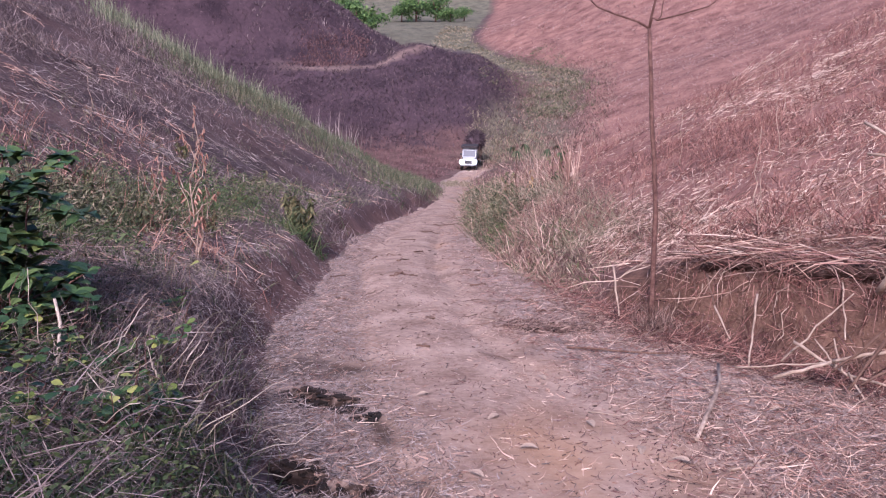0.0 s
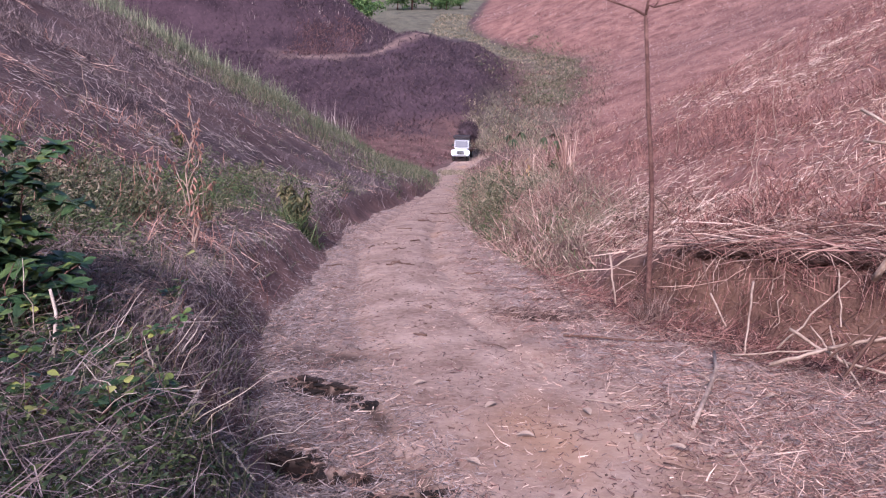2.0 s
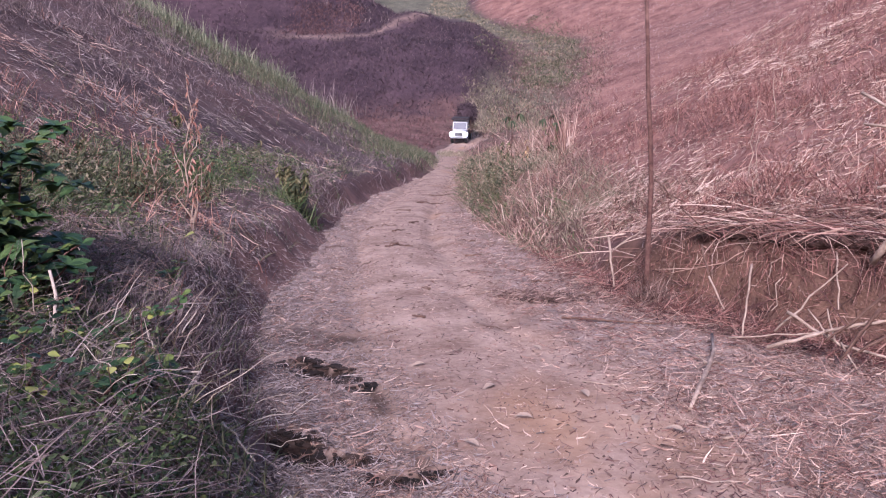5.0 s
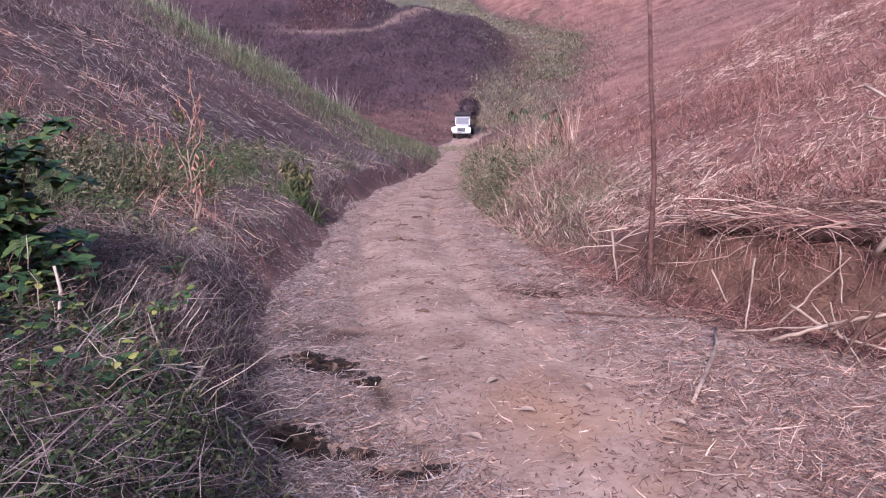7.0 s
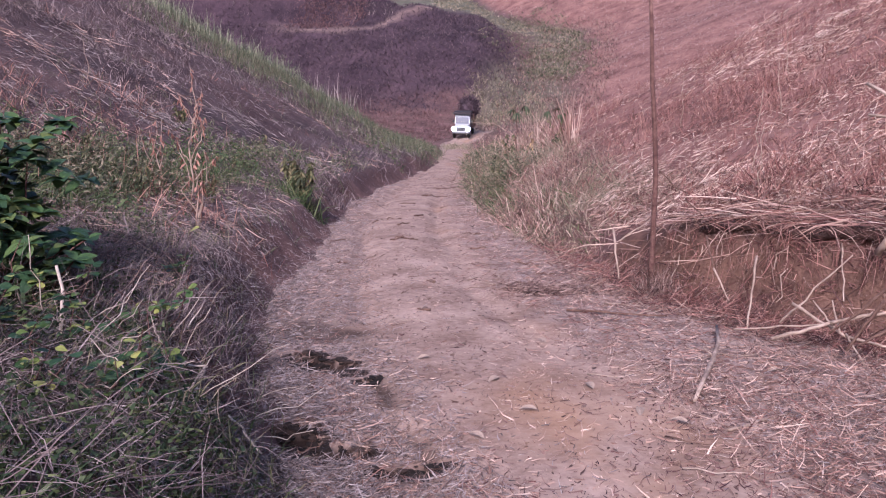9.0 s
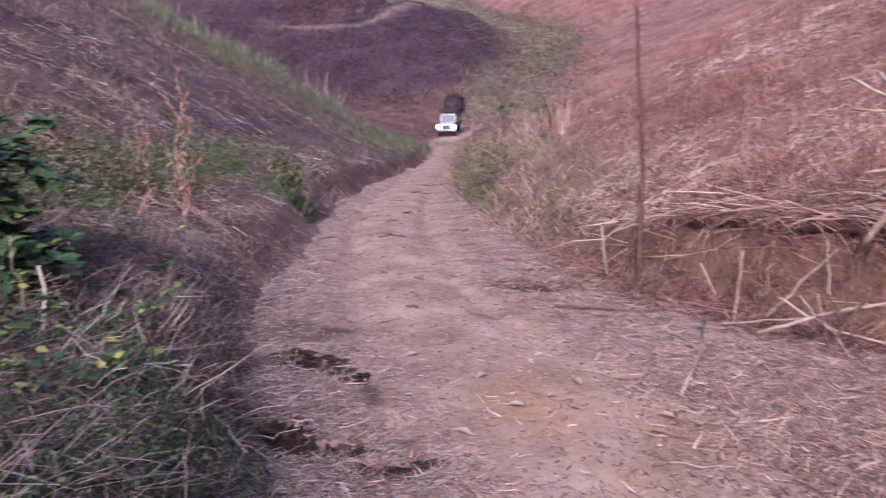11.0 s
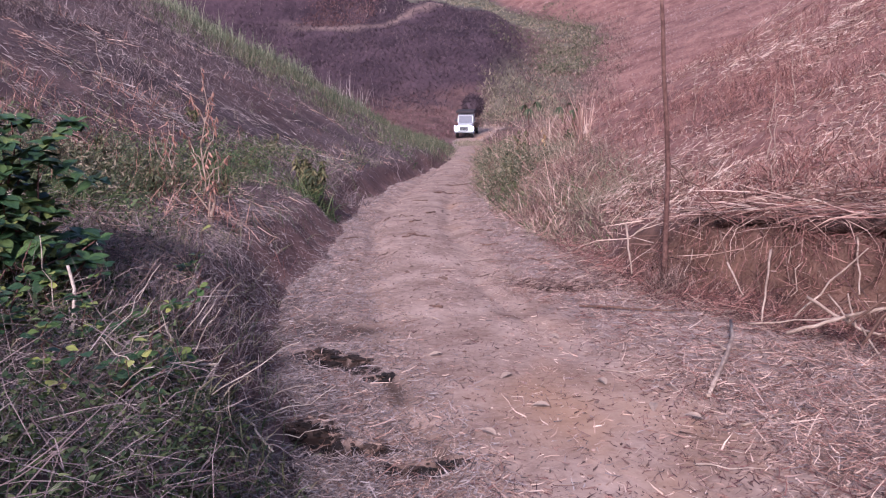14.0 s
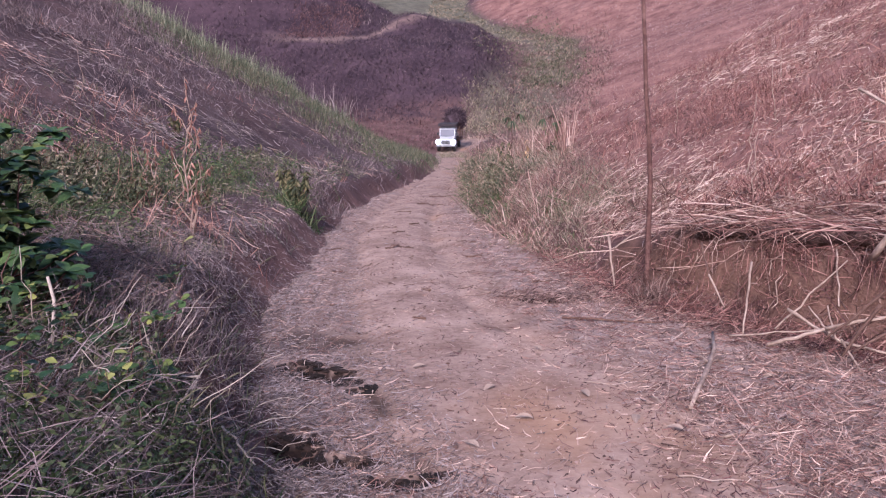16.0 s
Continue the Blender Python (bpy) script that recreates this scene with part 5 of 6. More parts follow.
BRANCH = "bleached fallen branch on the bank's foot"
for a, b, r, mt in (((2.29, 5.30, -0.63), (2.63, 5.20, -0.47), 0.016, DRYSTICK), ((2.63, 5.20, -0.47), (2.99, 5.00, -0.30), 0.014, DRYSTICK), ((2.49, 5.50, -0.44), (2.75, 5.20, -0.57), 0.013, DRYSTICK), ((2.75, 5.20, -0.57), (3.03, 5.00, -0.59), 0.012, DRYSTICK),
                    ((2.71, 5.20, -0.55), (2.70, 5.35, -0.36), 0.008, DRYSTICK), ((2.67, 5.20, -0.51), (2.59, 5.40, -0.38), 0.007, DRYSTICK), ((2.75, 5.20, -0.55), (2.80, 4.90, -0.74), 0.008, DRYSTICK), ((2.13, 5.60, -0.68), (2.67, 5.20, -0.47), 0.008, DRYSTICK),
                    ((2.96, 5.00, -0.08), (2.61, 5.15, -0.53), 0.012, DARKSTICK), ((2.87, 5.00, -0.23), (2.66, 5.00, -0.59), 0.014, DARKSTICK), ((2.94, 4.90, -0.35), (2.68, 4.90, -0.51), 0.012, DARKSTICK),
                    ((2.20, 6.60, -0.25), (2.18, 6.30, -0.43), 0.010, DARKSTICK), ((2.18, 6.30, -0.43), (2.26, 6.10, -0.64), 0.008, DRYSTICK), ((2.46, 5.60, -0.63), (2.98, 5.70, -0.14), 0.008, DRYSTICK), ((3.04, 6.00, -0.14), (2.91, 5.60, -0.46), 0.008, DRYSTICK),
                    ((2.48, 6.20, -0.30), (2.31, 5.80, -0.76), 0.010, DRYSTICK), ((1.69, 7.90, -0.53), (1.71, 7.60, -0.96), 0.012, DRYSTICK), ((1.74, 7.80, -0.63), (2.03, 7.80, -0.41), 0.008, DRYSTICK),
                     ((1.47, 3.80, -0.51), (1.92, 4.10, -0.57), 0.009, DRYSTICK),
                    ((2.75, 5.40, 1.12), (2.97, 4.90, 0.93), 0.012, DRYSTICK), ((2.74, 5.30, 0.93), (3.20, 4.80, 0.93), 0.010, DRYSTICK), ((2.88, 5.20, 0.02), (3.07, 4.90, 0.70), 0.026, DRYSTICK), ((3.07, 4.90, 0.70), (3.11, 4.70, 1.10), 0.020, DRYSTICK),
                    ((2.93, 4.90, 0.73), (2.88, 4.75, 1.04), 0.012, DRYSTICK), ((2.88, 5.30, 1.16), (2.93, 4.90, 0.94), 0.014, DRYSTICK), ((2.84, 5.20, 0.53), (2.93, 5.10, 0.57), 0.012, DRYSTICK), ((2.42, 3.70, -0.64), (2.71, 3.60, -0.57), 0.012, DARKSTICK)):
    stick("branch", a, b, r, r * 0.65, mt, BRANCH, "branch", 0.012, "fallen branches")
for i in range(44):
    t = R.random()
    x = 1.9 + 2.0 * t
    q = on(x + 0.2, float(np.interp(x, [1.7, 2.1, 2.45, 3.1, 3.8, 4.6], [8.7, 7.35, 6.6, 5.85, 5.0, 3.6])) + 0.15, R.uniform(-0.2, 0.05))
    stick("hanging_root", q, q + Vector((R.uniform(-0.25, 0.2), -R.uniform(0.15, 0.4), -R.uniform(0.25, 0.6))), 0.007, 0.003, R.choice((DARKSTICK, DARKSTICK, DRYSTICK)), "thin root hanging from the cut bank", "root", 0.07, "roots of the bank", 5, 5)

n = 2600
x = RNG.uniform(1.65, 4.4, n)
yy = np.interp(x, [1.65, 2.1, 2.45, 3.1, 3.8, 4.6], [9.0, 7.4, 6.6, 5.85, 5.0, 3.6])
f = RNG.uniform(0, 1, n)
p = np.stack([x + 0.20 * f, yy + 0.20 * f - 0.06], 1)
b, m = rooted(p, 0.015)
d = np.stack([RNG.normal(size=n) * 0.5, RNG.normal(size=n) * 0.3 - 0.5, RNG.normal(size=n) * 0.5 - 0.3], 1)
blades("bank_face_stalks", b, d, RNG.uniform(0.04, 0.26, n), RNG.uniform(0.003, 0.009, n), DUSKY, 0.3, "brown roots and stalks on the cut bank's face", "litter", curl=0.35)


# the tangle of sticks and straw at the bank's near end
for name, n, material, label in (("stick_tangle", 420, BROWN, "tangled brown sticks heaped against the bank"), ("straw_tangle", 170, STRAW, "tangled bleached straw heaped against the bank"), ("dark_tangle", 420, CHAR, "dark dead stems heaped against the bank")):
    y = RNG.uniform(3.9, 5.9, n)
    q, z = brow(y, 0.0)
    out = RNG.normal(size=n) * 0.22 + 0.15
    x0, y0 = q[:, 0] - 0.8 * out, q[:, 1] - 0.6 * out
    low = np.where(out > 0, ground_z(x0, y0), z)
    b = np.stack([x0, y0, low + RNG.uniform(0, 1, n) ** 1.5 * 0.30], 1)
    blades(name, b, RNG.normal(size=(n, 3)) * [1, 0.7, 0.6], RNG.uniform(0.12, 0.55, n), RNG.uniform(0.004, 0.009, n), material, 0.2, label, "sticks", curl=0.2)
for name, n, material, label in (("bank_crumbs", 900, CLOD, "crumbled earth under the bank's brow"),):
    y = RNG.uniform(3.7, 8.0, n)
    q, z = brow(y, 0.0)
    out = RNG.uniform(0.02, 0.42, n)
    x0, y0 = q[:, 0] - 0.8 * out, q[:, 1] - 0.6 * out
    blades(name, np.stack([x0, y0, ground_z(x0, y0) + 0.01], 1), RNG.normal(size=(n, 3)), RNG.uniform(0.01, 0.045, n), RNG.uniform(0.01, 0.03, n), material, 0.1, label, "earth", curl=0.4)


# pieces lying on the track
clods = []
for i in range(4):
    bm = bmesh.new()
    bmesh.ops.create_icosphere(bm, subdivisions=2, radius=0.5)
    for v in bm.verts:
        v.co *= 1 + 0.5 * noise.noise(v.co * 2.2 + Vector((i * 7, 0, 0)))
        v.co.z *= 0.6
    me = bpy.data.meshes.new("clod")
    bm.to_mesh(me)
    bm.free()
    me.materials.append(CLOD)
    clods.append(me)


def on_road(x, y, up=0.0):
    return Vector((x, y, float(road_surface(np.array([x]), np.array([y]))[0][0]) + up))


bm = tube([on_road(2.06, 5.76, 0.09), on_road(1.945, 5.37, 0.065), on_road(1.785, 4.99, 0.06), on_road(1.60, 4.60, 0.045), on_road(1.43, 4.23, 0.03)], [0.011, 0.014, 0.016, 0.015, 0.011], 7)
tube([on_road(1.80, 5.02, 0.06), on_road(1.80, 5.25, 0.06), on_road(1.77, 5.40, 0.05)], [0.008, 0.006, 0.004], 5, bm)
me = bpy.data.meshes.new("fallen_stick")
bm.to_mesh(me)
bm.free()
me.materials.append(DRYSTICK)
tagged(new("fallen_stick", me), "weathered grey-brown forked stick lying on the track", "stick")
stick("fallen_stick", on_road(1.05, 6.6, 0.02), on_road(1.85, 6.35, 0.03), 0.012, 0.008, DARKSTICK, "dark reddish stick beside the track", "stick", 0.007)
for x, y, l, a in ((-1.5, 11.06, 0.22, 0.2), (-1.2, 9.2, 0.14, 0.1), (-1.26, 8.62, 0.10, 0.5), (-1.01, 7.25, 0.08, 0.0), (-0.67, 12.83, 0.3, 0.9), (-0.14, 7.9, 0.10, 2.7), (-0.18, 6.62, 0.12, 2.9), (0.13, 16.18, 0.45, 0.3), (0.38, 11.79, 0.32, 2.8), (0.44, 10.31, 0.22, 0.2), (-0.67, 11.11, 0.5, 2.9), (-0.4, 14.46, 0.8, 1.2), (-0.57, 11.0, 0.4, 0.0), (0.2, 13.5, 0.5, 0.2), (-1.0, 13.6, 0.5, 0.1), (0.95, 9.0, 0.3, 2.6), (1.1, 8.4, 0.25, 0.4), (-0.2, 18.5, 0.7, 0.3), (0.1, 21.0, 0.8, 0.2), (-0.9, 16.5, 0.6, 3.0)):
    stick("dark_twig", on_road(x - math.cos(a) * l / 2, y - math.sin(a) * l / 2, 0.012), on_road(x + math.cos(a) * l / 2, y + math.sin(a) * l / 2, 0.014), 0.010 + 0.0003 * y, 0.007, DARKSTICK, "short dark twig trodden into the track", "twig", 0.05, "dark twigs on the track", 5, 5)
spots = [(-0.13, 7.91, 0.07), (-0.17, 6.67, 0.06), (0.02, 7.0, 0.03), (-0.62, 6.3, 0.05), (-0.5, 8.6, 0.04)]
for i in range(90):
    y = 3.2 * (8 ** R.random())
    r = R.random()
    spots.append((float(road_x(np.array(y), r)), y, 0.012 + 0.03 * R.random() ** 2 + 0.0012 * y))
for x, y, s in spots:
    c = tagged(new("clod", R.choice(clods)), "small crumbled clod of earth on the track", "clod", "clods on the track")
    c.matrix_world = Matrix.Translation(on_road(x, y, s * 0.12)) @ Matrix.Rotation(R.uniform(0, 6.28), 4, "Z") @ Matrix.Diagonal((s * R.uniform(0.8, 1.6), s, s * R.uniform(0.6, 1), 1))

# crumbs added in the hollows to carry their shade as dark colour
bm = bmesh.new()
bmesh.ops.create_icosphere(bm, subdivisions=1, radius=1.0)
ball, ball_faces = np.array([v.co[:] for v in bm.verts]), [[v.index for v in f.verts] for f in bm.faces]
bm.free()
verts, faces = [], []
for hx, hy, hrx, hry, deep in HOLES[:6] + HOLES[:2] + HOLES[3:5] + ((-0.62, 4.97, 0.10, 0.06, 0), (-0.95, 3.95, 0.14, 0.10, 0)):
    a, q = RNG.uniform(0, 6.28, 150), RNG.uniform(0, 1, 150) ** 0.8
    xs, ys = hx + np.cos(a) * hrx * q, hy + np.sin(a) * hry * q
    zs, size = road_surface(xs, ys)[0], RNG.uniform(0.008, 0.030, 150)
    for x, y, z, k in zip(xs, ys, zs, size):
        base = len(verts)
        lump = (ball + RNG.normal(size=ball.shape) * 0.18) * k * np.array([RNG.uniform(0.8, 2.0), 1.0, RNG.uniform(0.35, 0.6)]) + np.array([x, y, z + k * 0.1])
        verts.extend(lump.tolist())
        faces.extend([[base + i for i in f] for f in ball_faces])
me = mesh_from("dug_earth", verts, faces, SHADESOIL, False)
tagged(new("dug_earth", me), "crumbled earth in the track's hollows, coloured dark as their shade", "earth", kind="stuff")

CHIP = leaf_mesh("dry_leaf", 0.10, 0.05, DRYSTICK, 0.5, 0.3)
for x, y, a in ((0.52, 4.13, 1.4), (0.35, 4.75, 2.3), (0.9, 4.5, 0.3), (1.3, 3.9, 1.0), (-0.1, 5.2, 2.0), (1.7, 4.6, 2.6), (0.75, 5.6, 0.6), (1.1, 4.15, 2.9), (0.2, 3.7, 0.9), (2.2, 4.9, 1.9)):
    q = tagged(new("dry_leaf", CHIP), "curled pale dry leaf lying on the track", "leaf", "dry leaves on the track")
    q.matrix_world = Matrix.Translation(on_road(x, y, 0.012)) @ Matrix.Rotation(a, 4, "Z") @ Matrix.Rotation(0.25, 4, "X")
for i in range(70):
    y = 3.1 * (3.4 ** R.random())
    x = float(road_x(np.array(y), R.random()))
    a, l = R.uniform(0, 6.28), R.uniform(0.10, 0.38)
    p0, p1 = on_road(x, y, 0.014), on_road(x + math.cos(a) * l, y + math.sin(a) * l, R.uniform(0.012, 0.04))
    stick("straw_stalk", p0, p1, R.uniform(0.003, 0.006), 0.002, R.choice((DRYSTICK, DRYSTICK, DARKSTICK)), "broken pale stalk lying on the track", "stalk", 0.03, "stalks on the track", 4, 5)

# single plants
def dry_plant(foot, top, n, label, mats, leafmeshes, size, rnd):
    t = tagged(new("dry_plant"), label, "plant")
    t.location = foot
    h = top - foot.z
    for s in range(4):
        end = Vector((rnd.uniform(-0.25, 0.25) * h, rnd.uniform(-0.2, 0.2) * h, h * rnd.uniform(0.65, 1)))
        line = crooked((0, 0, -0.03), end, 6, 0.06, rnd)
        part("stem", tube(line, [0.011, 0.009, 0.008, 0.006, 0.005, 0.004, 0.003], 5), mats, t)
        for k in range(n):
            i = rnd.randrange(2, 6)
            p = line[i].lerp(line[i + 1], rnd.random())
            way = Vector((rnd.gauss(0, 1), rnd.gauss(0, 1), rnd.uniform(-1.2, 0.2)))
            hang("leaf", rnd.choice(leafmeshes), t, aim(p, way, rnd.uniform(-1, 1)), size * rnd.uniform(0.7, 1.3))
    return t


def tall_dead_plant(foot, top, n, rnd):
    t = tagged(new("dry_plant"), "tall dead plant with pale forks and hanging russet leaves", "plant")
    t.location = foot
    end = Vector(top) - foot
    lines = [crooked((0, 0, -0.03), end, 7, 0.03, rnd)]
    for i, w in ((2, (0.22, 0, 0.55)), (2, (-0.26, 0.05, 0.45)), (3, (0.20, -0.05, 0.5)), (4, (-0.14, 0, 0.35)), (1, (0.30, 0, 0.30)), (4, (0.12, 0.05, 0.38))):
        lines.append(crooked(lines[0][i], lines[0][i] + Vector(w), 7, 0.05, rnd))
    for k, line in enumerate(lines):
        part("stem", tube(line, [(0.012 if k == 0 else 0.008) * (1 - 0.11 * j) for j in range(8)], 5), DRYSTICK, t)
        for j in range(n if k == 0 else n // 2):
            i = rnd.randrange(3 if k == 0 else 2, 7)
            p = line[i].lerp(line[i + 1], rnd.random())
            way = Vector((rnd.gauss(0, 0.6), rnd.gauss(0, 0.6), rnd.uniform(-1.5, -0.2)))
            hang("leaf", rnd.choice(DRYLEAVES), t, aim(p, way, rnd.uniform(-1, 1)), rnd.uniform(0.45, 0.85))


tall_dead_plant(on(-3.05, 9.6), (-2.93, 9.6, 0.95), 30, R)
dry_plant(on(-2.55, 8.2), 0.35, 16, "dead russet plant with curled leaves on the bank", DRYSTICK, DRYLEAVES, 0.65, R)
dry_plant(on(-3.5, 9.9), 0.42, 12, "dead russet plant with curled leaves on the bank", DRYSTICK, DRYLEAVES, 0.65, R)
SHRUB = ramp_material("dull_shrub_leaf", [(0.025, 0.032, 0.016), (0.06, 0.065, 0.03), (0.12, 0.11, 0.05), (0.22, 0.17, 0.09)], 0.7, "object", 9.0)
SHRUBLEAVES = [leaf_mesh("leaf", 0.07, 0.032, SHRUB, 0.3, 0.4), leaf_mesh("leaf", 0.09, 0.03, SHRUB, 0.3, 0.7)]
for x, y, h, n, k in ((-2.30, 12.9, 0.7, 110, 1.5), (-2.55, 13.3, 0.6, 80, 1.5), (-4.0, 17.5, 0.6, 26, 1.7), (-5.0, 15.5, 0.5, 24, 1.6), (-3.4, 9.0, 0.4, 30, 1.0), (-4.1, 9.3, 0.4, 30, 1.0), (-2.9, 9.8, 0.4, 26, 1.0)):
    q = on(x, y)
    t = dry_plant(q, q.z + h, n, "low dark olive shrub on the roadside bank", DARKSTICK, SHRUBLEAVES, k * 0.65, R)
    t.name = "shrub"
for x, y, h, n in ((1.35, 20.3, 0.55, 30), (1.1, 19.0, 0.5, 26), (1.7, 21.5, 0.9, 22), (2.6, 18.6, 1.1, 16), (1.15, 17.0, 0.5, 22)):
    q = on(x, y)
    t = dry_plant(q, q.z + h, n, "leafy dull green roadside plant at the bend", BARK, SHRUBLEAVES, 1.1, R)
    t.name = "roadside_plant"
PALM = ramp_material("dark_drooping_leaf", [(0.03, 0.04, 0.02), (0.06, 0.075, 0.035), (0.11, 0.12, 0.06)], 0.6, "object", 9.0)
PALMLEAF, GOLDLEAF = leaf_mesh("leaf", 0.22, 0.045, PALM, 0.3, 0.7), leaf_mesh("leaf", 0.15, 0.07, plain("golden_leaf", (0.42, 0.27, 0.13), 0.7), 0.3, 0.5)


def palmate_plant(foot, top, tilt):
    """A thin stem with fans of drooping fingers at its head."""
    t = tagged(new("palmate_plant"), "slender roadside plant with drooping dark palmate leaves", "plant", "palmate plants at the bend")
    t.location = foot
    end = Vector(top) - foot
    part("stem", tube(crooked((0, 0, -0.03), end, 6, 0.03, R), [0.014, 0.012, 0.011, 0.010, 0.009, 0.008, 0.006], 6), BARK, t)
    for k in range(3):
        a = tilt + k * 2.1
        hub = end + Vector((math.cos(a) * 0.16, math.sin(a) * 0.10, -0.02 - 0.07 * k))
        part("leaf_stalk", tube([end + Vector((0, 0, -0.1)), (end + hub) / 2 + Vector((0, 0, 0.02)), hub], [0.006, 0.005, 0.004], 4), BARK, t)
        for j in range(7):
            b = a + (j - 3) * 0.55
            hang("leaf", PALMLEAF, t, aim(hub, (math.cos(b), math.sin(b), -0.25), 0.0), R.uniform(0.75, 1.05))
    return t


palmate_plant(on(1.66, 19.0), (1.70, 19.0, -0.58), 0.3)
palmate_plant(on(2.50, 19.0), (2.56, 19.0, -0.62), 1.2)
gold = tagged(new("golden_plant"), "small roadside plant with golden withered leaves", "plant")
gold.location = on(2.0, 18.8)
part("stem", tube([(0, 0, -0.03), (0.02, 0, 0.4), (-0.02, 0, 0.78)], [0.010, 0.008, 0.005], 5), BARK, gold)
for k in range(9):
    hang("leaf", GOLDLEAF, gold, aim((R.uniform(-0.04, 0.04), 0, R.uniform(0.4, 0.78)), (math.cos(k * 2.4), math.sin(k * 2.4), R.uniform(-0.8, 0.1))), R.uniform(0.7, 1.1))
leaf = tagged(new("yellow_leaf", YELLOWLEAVES[0]), "single yellow-green leaf on a thin stem", "leaf")
leaf.matrix_world = aim((-1.92, 5.90, -0.02), (0.6, -0.4, 0.5), 0.4)
stick("leaf_stem", on(-1.95, 5.95, -0.02), (-1.91, 5.90, -0.01), 0.004, 0.002, BARK, "thin green-brown stem holding a yellow leaf", "stem", 0.03)
for x, y, h in ((-5.4, 12.9, 0.75), (-4.3, 16.5, 0.7), (-6.2, 14.5, 0.8), (-3.3, 11.2, 0.5), (2.75, 18.4, 1.2), (3.2, 17.0, 0.9), (2.9, 12.4, 1.0), (3.9, 13.5, 0.9), (3.3, 8.6, 0.9), (2.9, 7.4, 0.7), (4.6, 11.2, 0.8), (5.6, 13.5, 0.9)):
    q = on(x, y, -0.02)
    stick("tall_stalk", q, q + Vector((R.uniform(-0.15, 0.15), R.uniform(-0.1, 0.1), h)), 0.007, 0.003, R.choice((DRYSTICK, BARK)), "single tall dry stalk standing on the slope", "stalk", 0.03, "tall dry stalks", 6, 5)
p = np.repeat(np.array([[2.86, 18.2], [2.75, 18.0]]), 14, 0) + RNG.normal(size=(28, 2)) * 0.05
b, m = rooted(p)
blades("pale_reed_tuft", b, upright(28, 0.14), RNG.uniform(0.7, 1.35, 28), RNG.uniform(0.02, 0.035, 28), STRAW, 0.25, "pale reed tuft standing by the track", "grass")
p = np.stack([RNG.normal(size=200) * 1.6 - 12.5, RNG.normal(size=200) * 0.8 + 86], 1)
b, m = rooted(p)
blades("white_dead_stalks", b, upright(200, 0.12), RNG.uniform(0.8, 3.2, 200), RNG.uniform(0.05, 0.09, 200), GREY, 0.02, "pale dead stalks below the dark hill", "stalks")
flower = tagged(new("flower"), "tiny orange flower on the green bank", "flower")
flower.location = (-1.63, 3.30, 0.02)
for k in range(5):
    hang("petal", leaf_mesh("petal", 0.016, 0.012, PETAL, 0.1, 0.2), flower, aim((0, 0, 0), (math.cos(k * 1.257), math.sin(k * 1.257), 0.5)))
part("stem", tube([(0, 0, 0), (0.01, 0.02, -0.12), (0.02, 0.03, -0.3)], [0.002, 0.002, 0.002], 4), BARK, flower)


# far trees in the valley
def far_tree(x, y, h, w, seed, material=None):
    rnd = np.random.default_rng(seed)
    t = tagged(new("tree"), "round-crowned green tree in the far valley", "tree", "far valley trees")
    t.location = on(x, y, -0.1)
    part("trunk", tube([(0, 0, 0), (0.1, 0, h * 0.3), (0, 0.1, h * 0.6)], [h * 0.04, h * 0.03, h * 0.015], 7), BARK, t)
    for k in range(4):
        a = k * 1.6 + seed
        part("limb", tube([(0, 0, h * 0.35), (math.cos(a) * w * 0.2, math.sin(a) * w * 0.2, h * 0.55), (math.cos(a) * w * 0.35, math.sin(a) * w * 0.35, h * 0.7)], [h * 0.02, h * 0.014, h * 0.006], 5), BARK, t)
    n = 1500
    c = rnd.normal(size=(14, 3)) * np.array([w * 0.24, w * 0.24, h * 0.15]) + np.array([0, 0, h * 0.55])
    q = c[rnd.integers(0, 14, n)] + rnd.normal(size=(n, 3)) * np.array([w, w, h]) * 0.085
    q[:, 2] = np.maximum(q[:, 2], 0.15)
    crown = blades("crown", q, rnd.normal(size=(n, 3)) + [0, 0, 0.3], rnd.uniform(0.25, 0.6, n) * h / 6, rnd.uniform(0.2, 0.4, n) * h / 6, material or LEAFY, 0.2, kind="")
    crown.parent = t


LEAFY = ramp_material("tree_leaves", [(0.02, 0.05, 0.018), (0.05, 0.10, 0.03), (0.10, 0.17, 0.05), (0.18, 0.25, 0.08)], 0.6)
for x, y, h, w, s in ((-29.5, 228, 9, 10, 1), (-24.5, 222, 8, 8, 2), (-21.0, 205, 8.5, 8, 3), (-18.5, 200, 6, 6, 4), (-9.0, 262, 9, 11, 5), (-3.0, 264, 8.5, 10, 6), (1.5, 262, 6, 8, 7), (-13.5, 262, 6, 7, 8), (-34, 230, 7, 8, 9), (6, 270, 5, 8, 10)):
    far_tree(x, y, h, w, s)
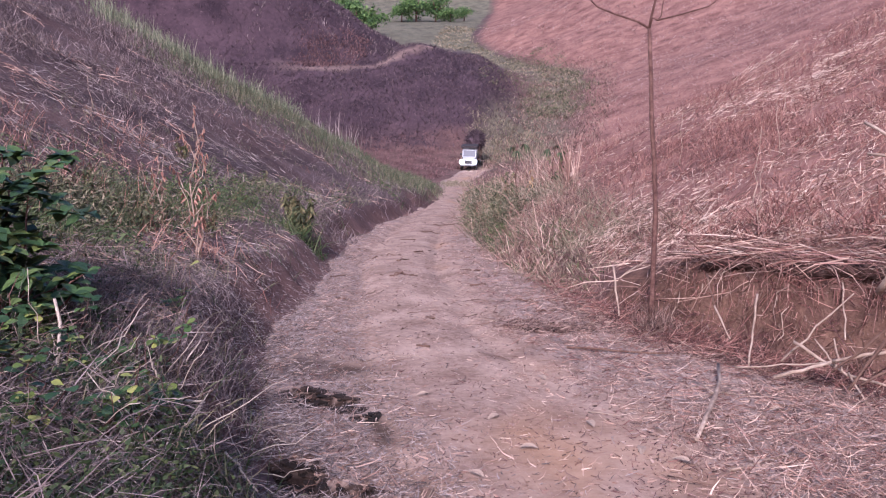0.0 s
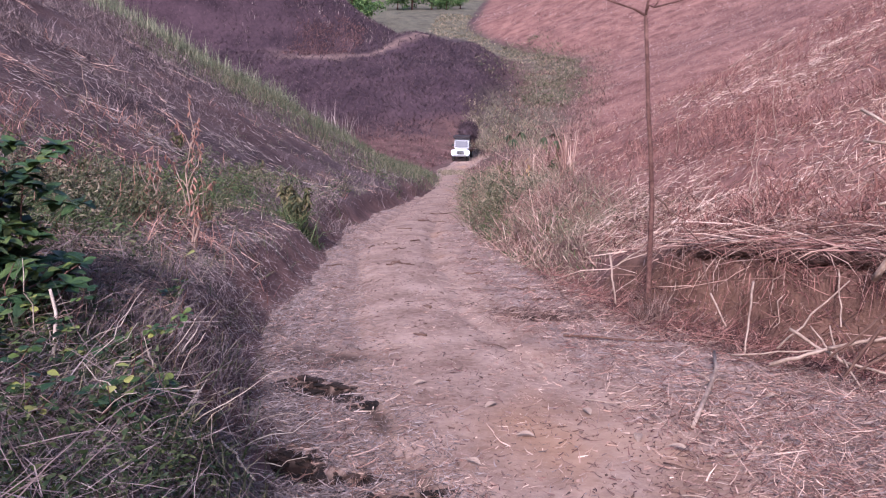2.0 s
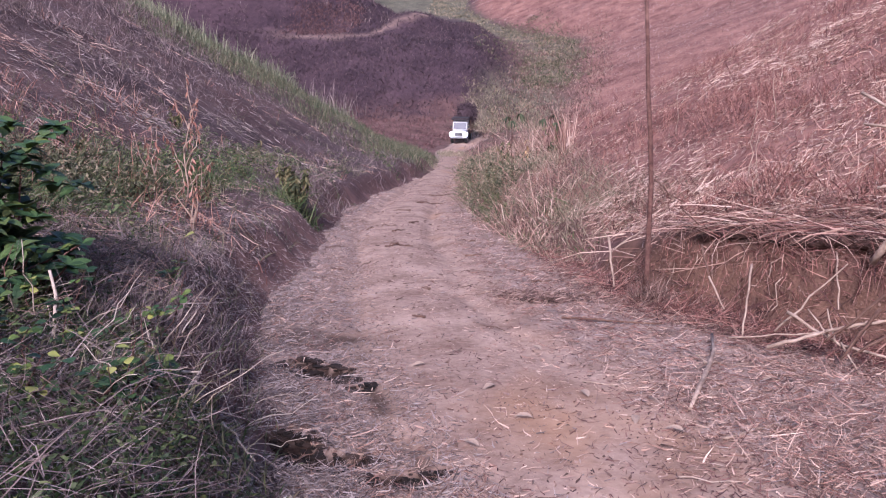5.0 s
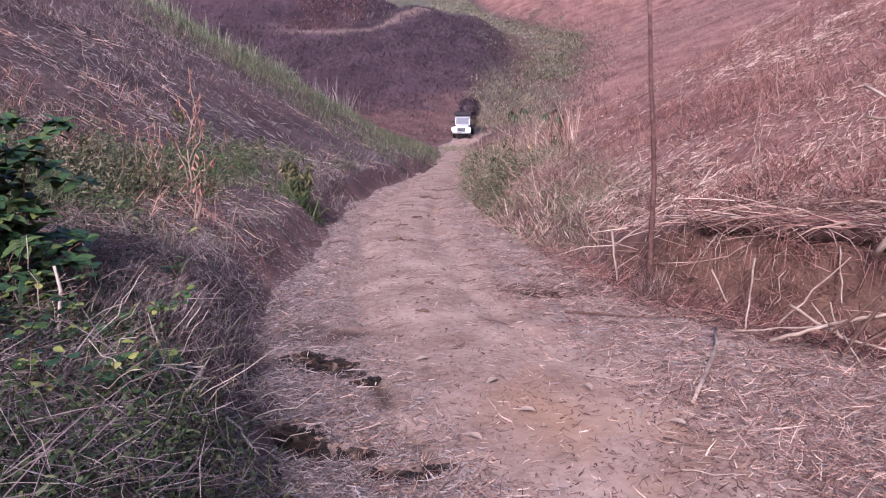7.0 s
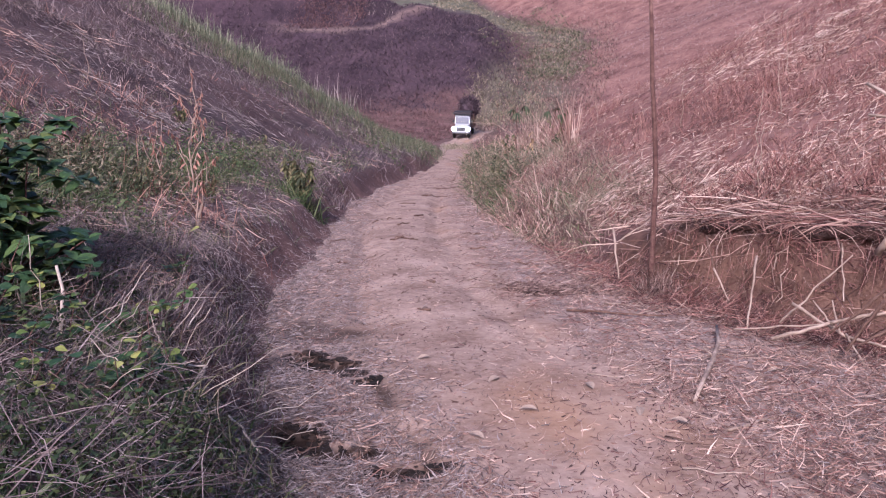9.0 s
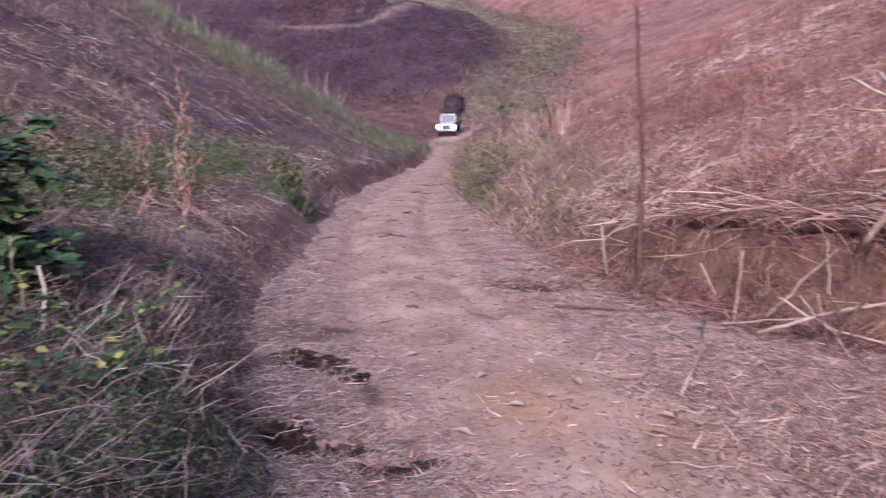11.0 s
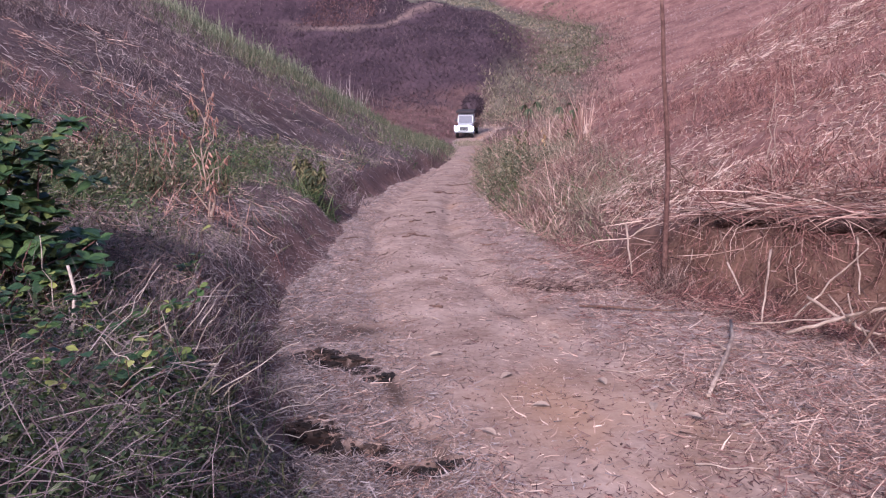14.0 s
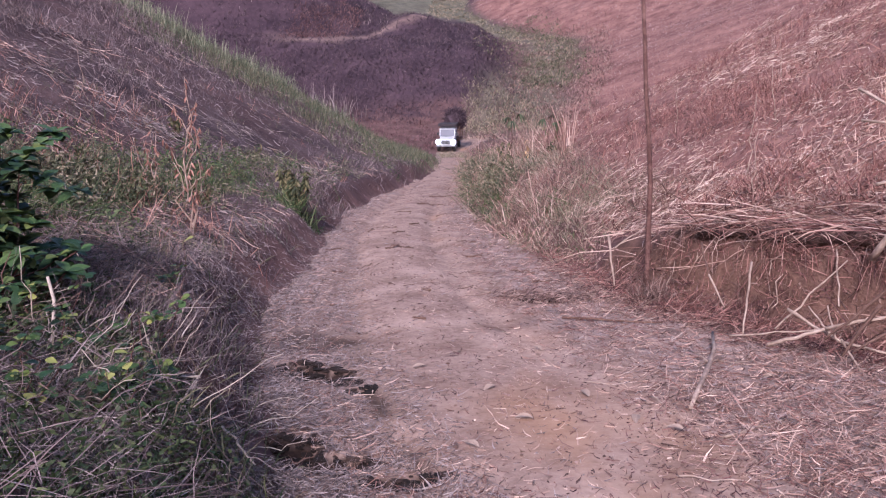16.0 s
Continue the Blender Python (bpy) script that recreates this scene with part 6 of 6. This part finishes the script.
# low bushes along the far gully
p = tufted(spread(45, 95, 175, lambda y, r: table(((95, 10), (140, 16), (175, 11)), y) + (r - 0.5) * 12, None, 0.5), 40, 0.9)
b, m = rooted(p)
blades("gully_bushes", b + RNG.uniform(0, 1.0, (len(p), 1)) * [0, 0, 1], upright(len(p), 0.9), RNG.uniform(0.25, 0.6, len(p)), RNG.uniform(0.06, 0.12, len(p)), OLIVE, 0.2, "green bushes along the far gully", "bushes")
p = tufted(spread(60, 100, 170, lambda y, r: table(((100, 14), (140, 20), (170, 16)), y) + (r - 0.5) * 8, None, 0.5), 30, 0.8)
b, m = rooted(p)
blades("gully_scrub", b + RNG.uniform(0, 0.8, (len(p), 1)) * [0, 0, 1], upright(len(p), 0.8), RNG.uniform(0.3, 0.8, len(p)), RNG.uniform(0.05, 0.11, len(p)), OLIVE, 0.2, "dark scrub clumps along the far gully", "scrub")
p = tufted(spread(60, 104, 122, lambda y, r: -26 + 22 * r, None, 0.5), 8, 0.4)
b, m = rooted(p)
blades("pale_hill_tufts", b, upright(len(p), 0.2), RNG.uniform(0.3, 0.7, len(p)), RNG.uniform(0.04, 0.08, len(p)), GREY, 0.1, "pale dead tufts on the dark hill", "grass")


# ---- what moves ----
# seconds, metres ahead, and how far aside for each metre ahead
TRUCK = ((0.0, 77.0, 0.0312), (0.5, 76.4, 0.0300), (1.0, 75.7, 0.0286), (1.5, 75.0, 0.0266), (2.0, 74.6, 0.0259), (4.0, 74.1, 0.0258), (6.5, 73.6, 0.0250), (8.0, 72.7, 0.0243), (8.5, 72.3, 0.0238),
         (11.0, 70.6, 0.0180), (12.0, 70.1, 0.0148), (13.0, 69.8, 0.0132), (14.0, 69.2, 0.0118), (15.0, 68.4, 0.0106), (16.0, 67.4, 0.0098))


def motions():
    rows, spin = [], []
    for t in np.arange(0, 16.01, 0.5):
        y = float(np.interp(t, [r[0] for r in TRUCK], [r[1] for r in TRUCK]))
        x = float(np.interp(t, [r[0] for r in TRUCK], [r[2] for r in TRUCK])) * y
        z0, z1 = float(ground_z(x, y - 1.4)), float(ground_z(x + 0.2, y + 2.6))
        tilt = math.degrees(math.atan2(z1 - z0, 4.0))
        rows.append((t, pose(x, y, z0 + (z1 - z0) * 0.35 + 0.02, tilt, 0, TURN)))
        spin.append((t, (TRUCK[0][1] - y) / 0.40))
    walk(truck, rows)
    for w in WHEELS:
        at = w.location.copy()
        walk(w, [(t, pose(*at, math.degrees(a), 0, 0)) for t, a in spin])


TURN = -7
motions()
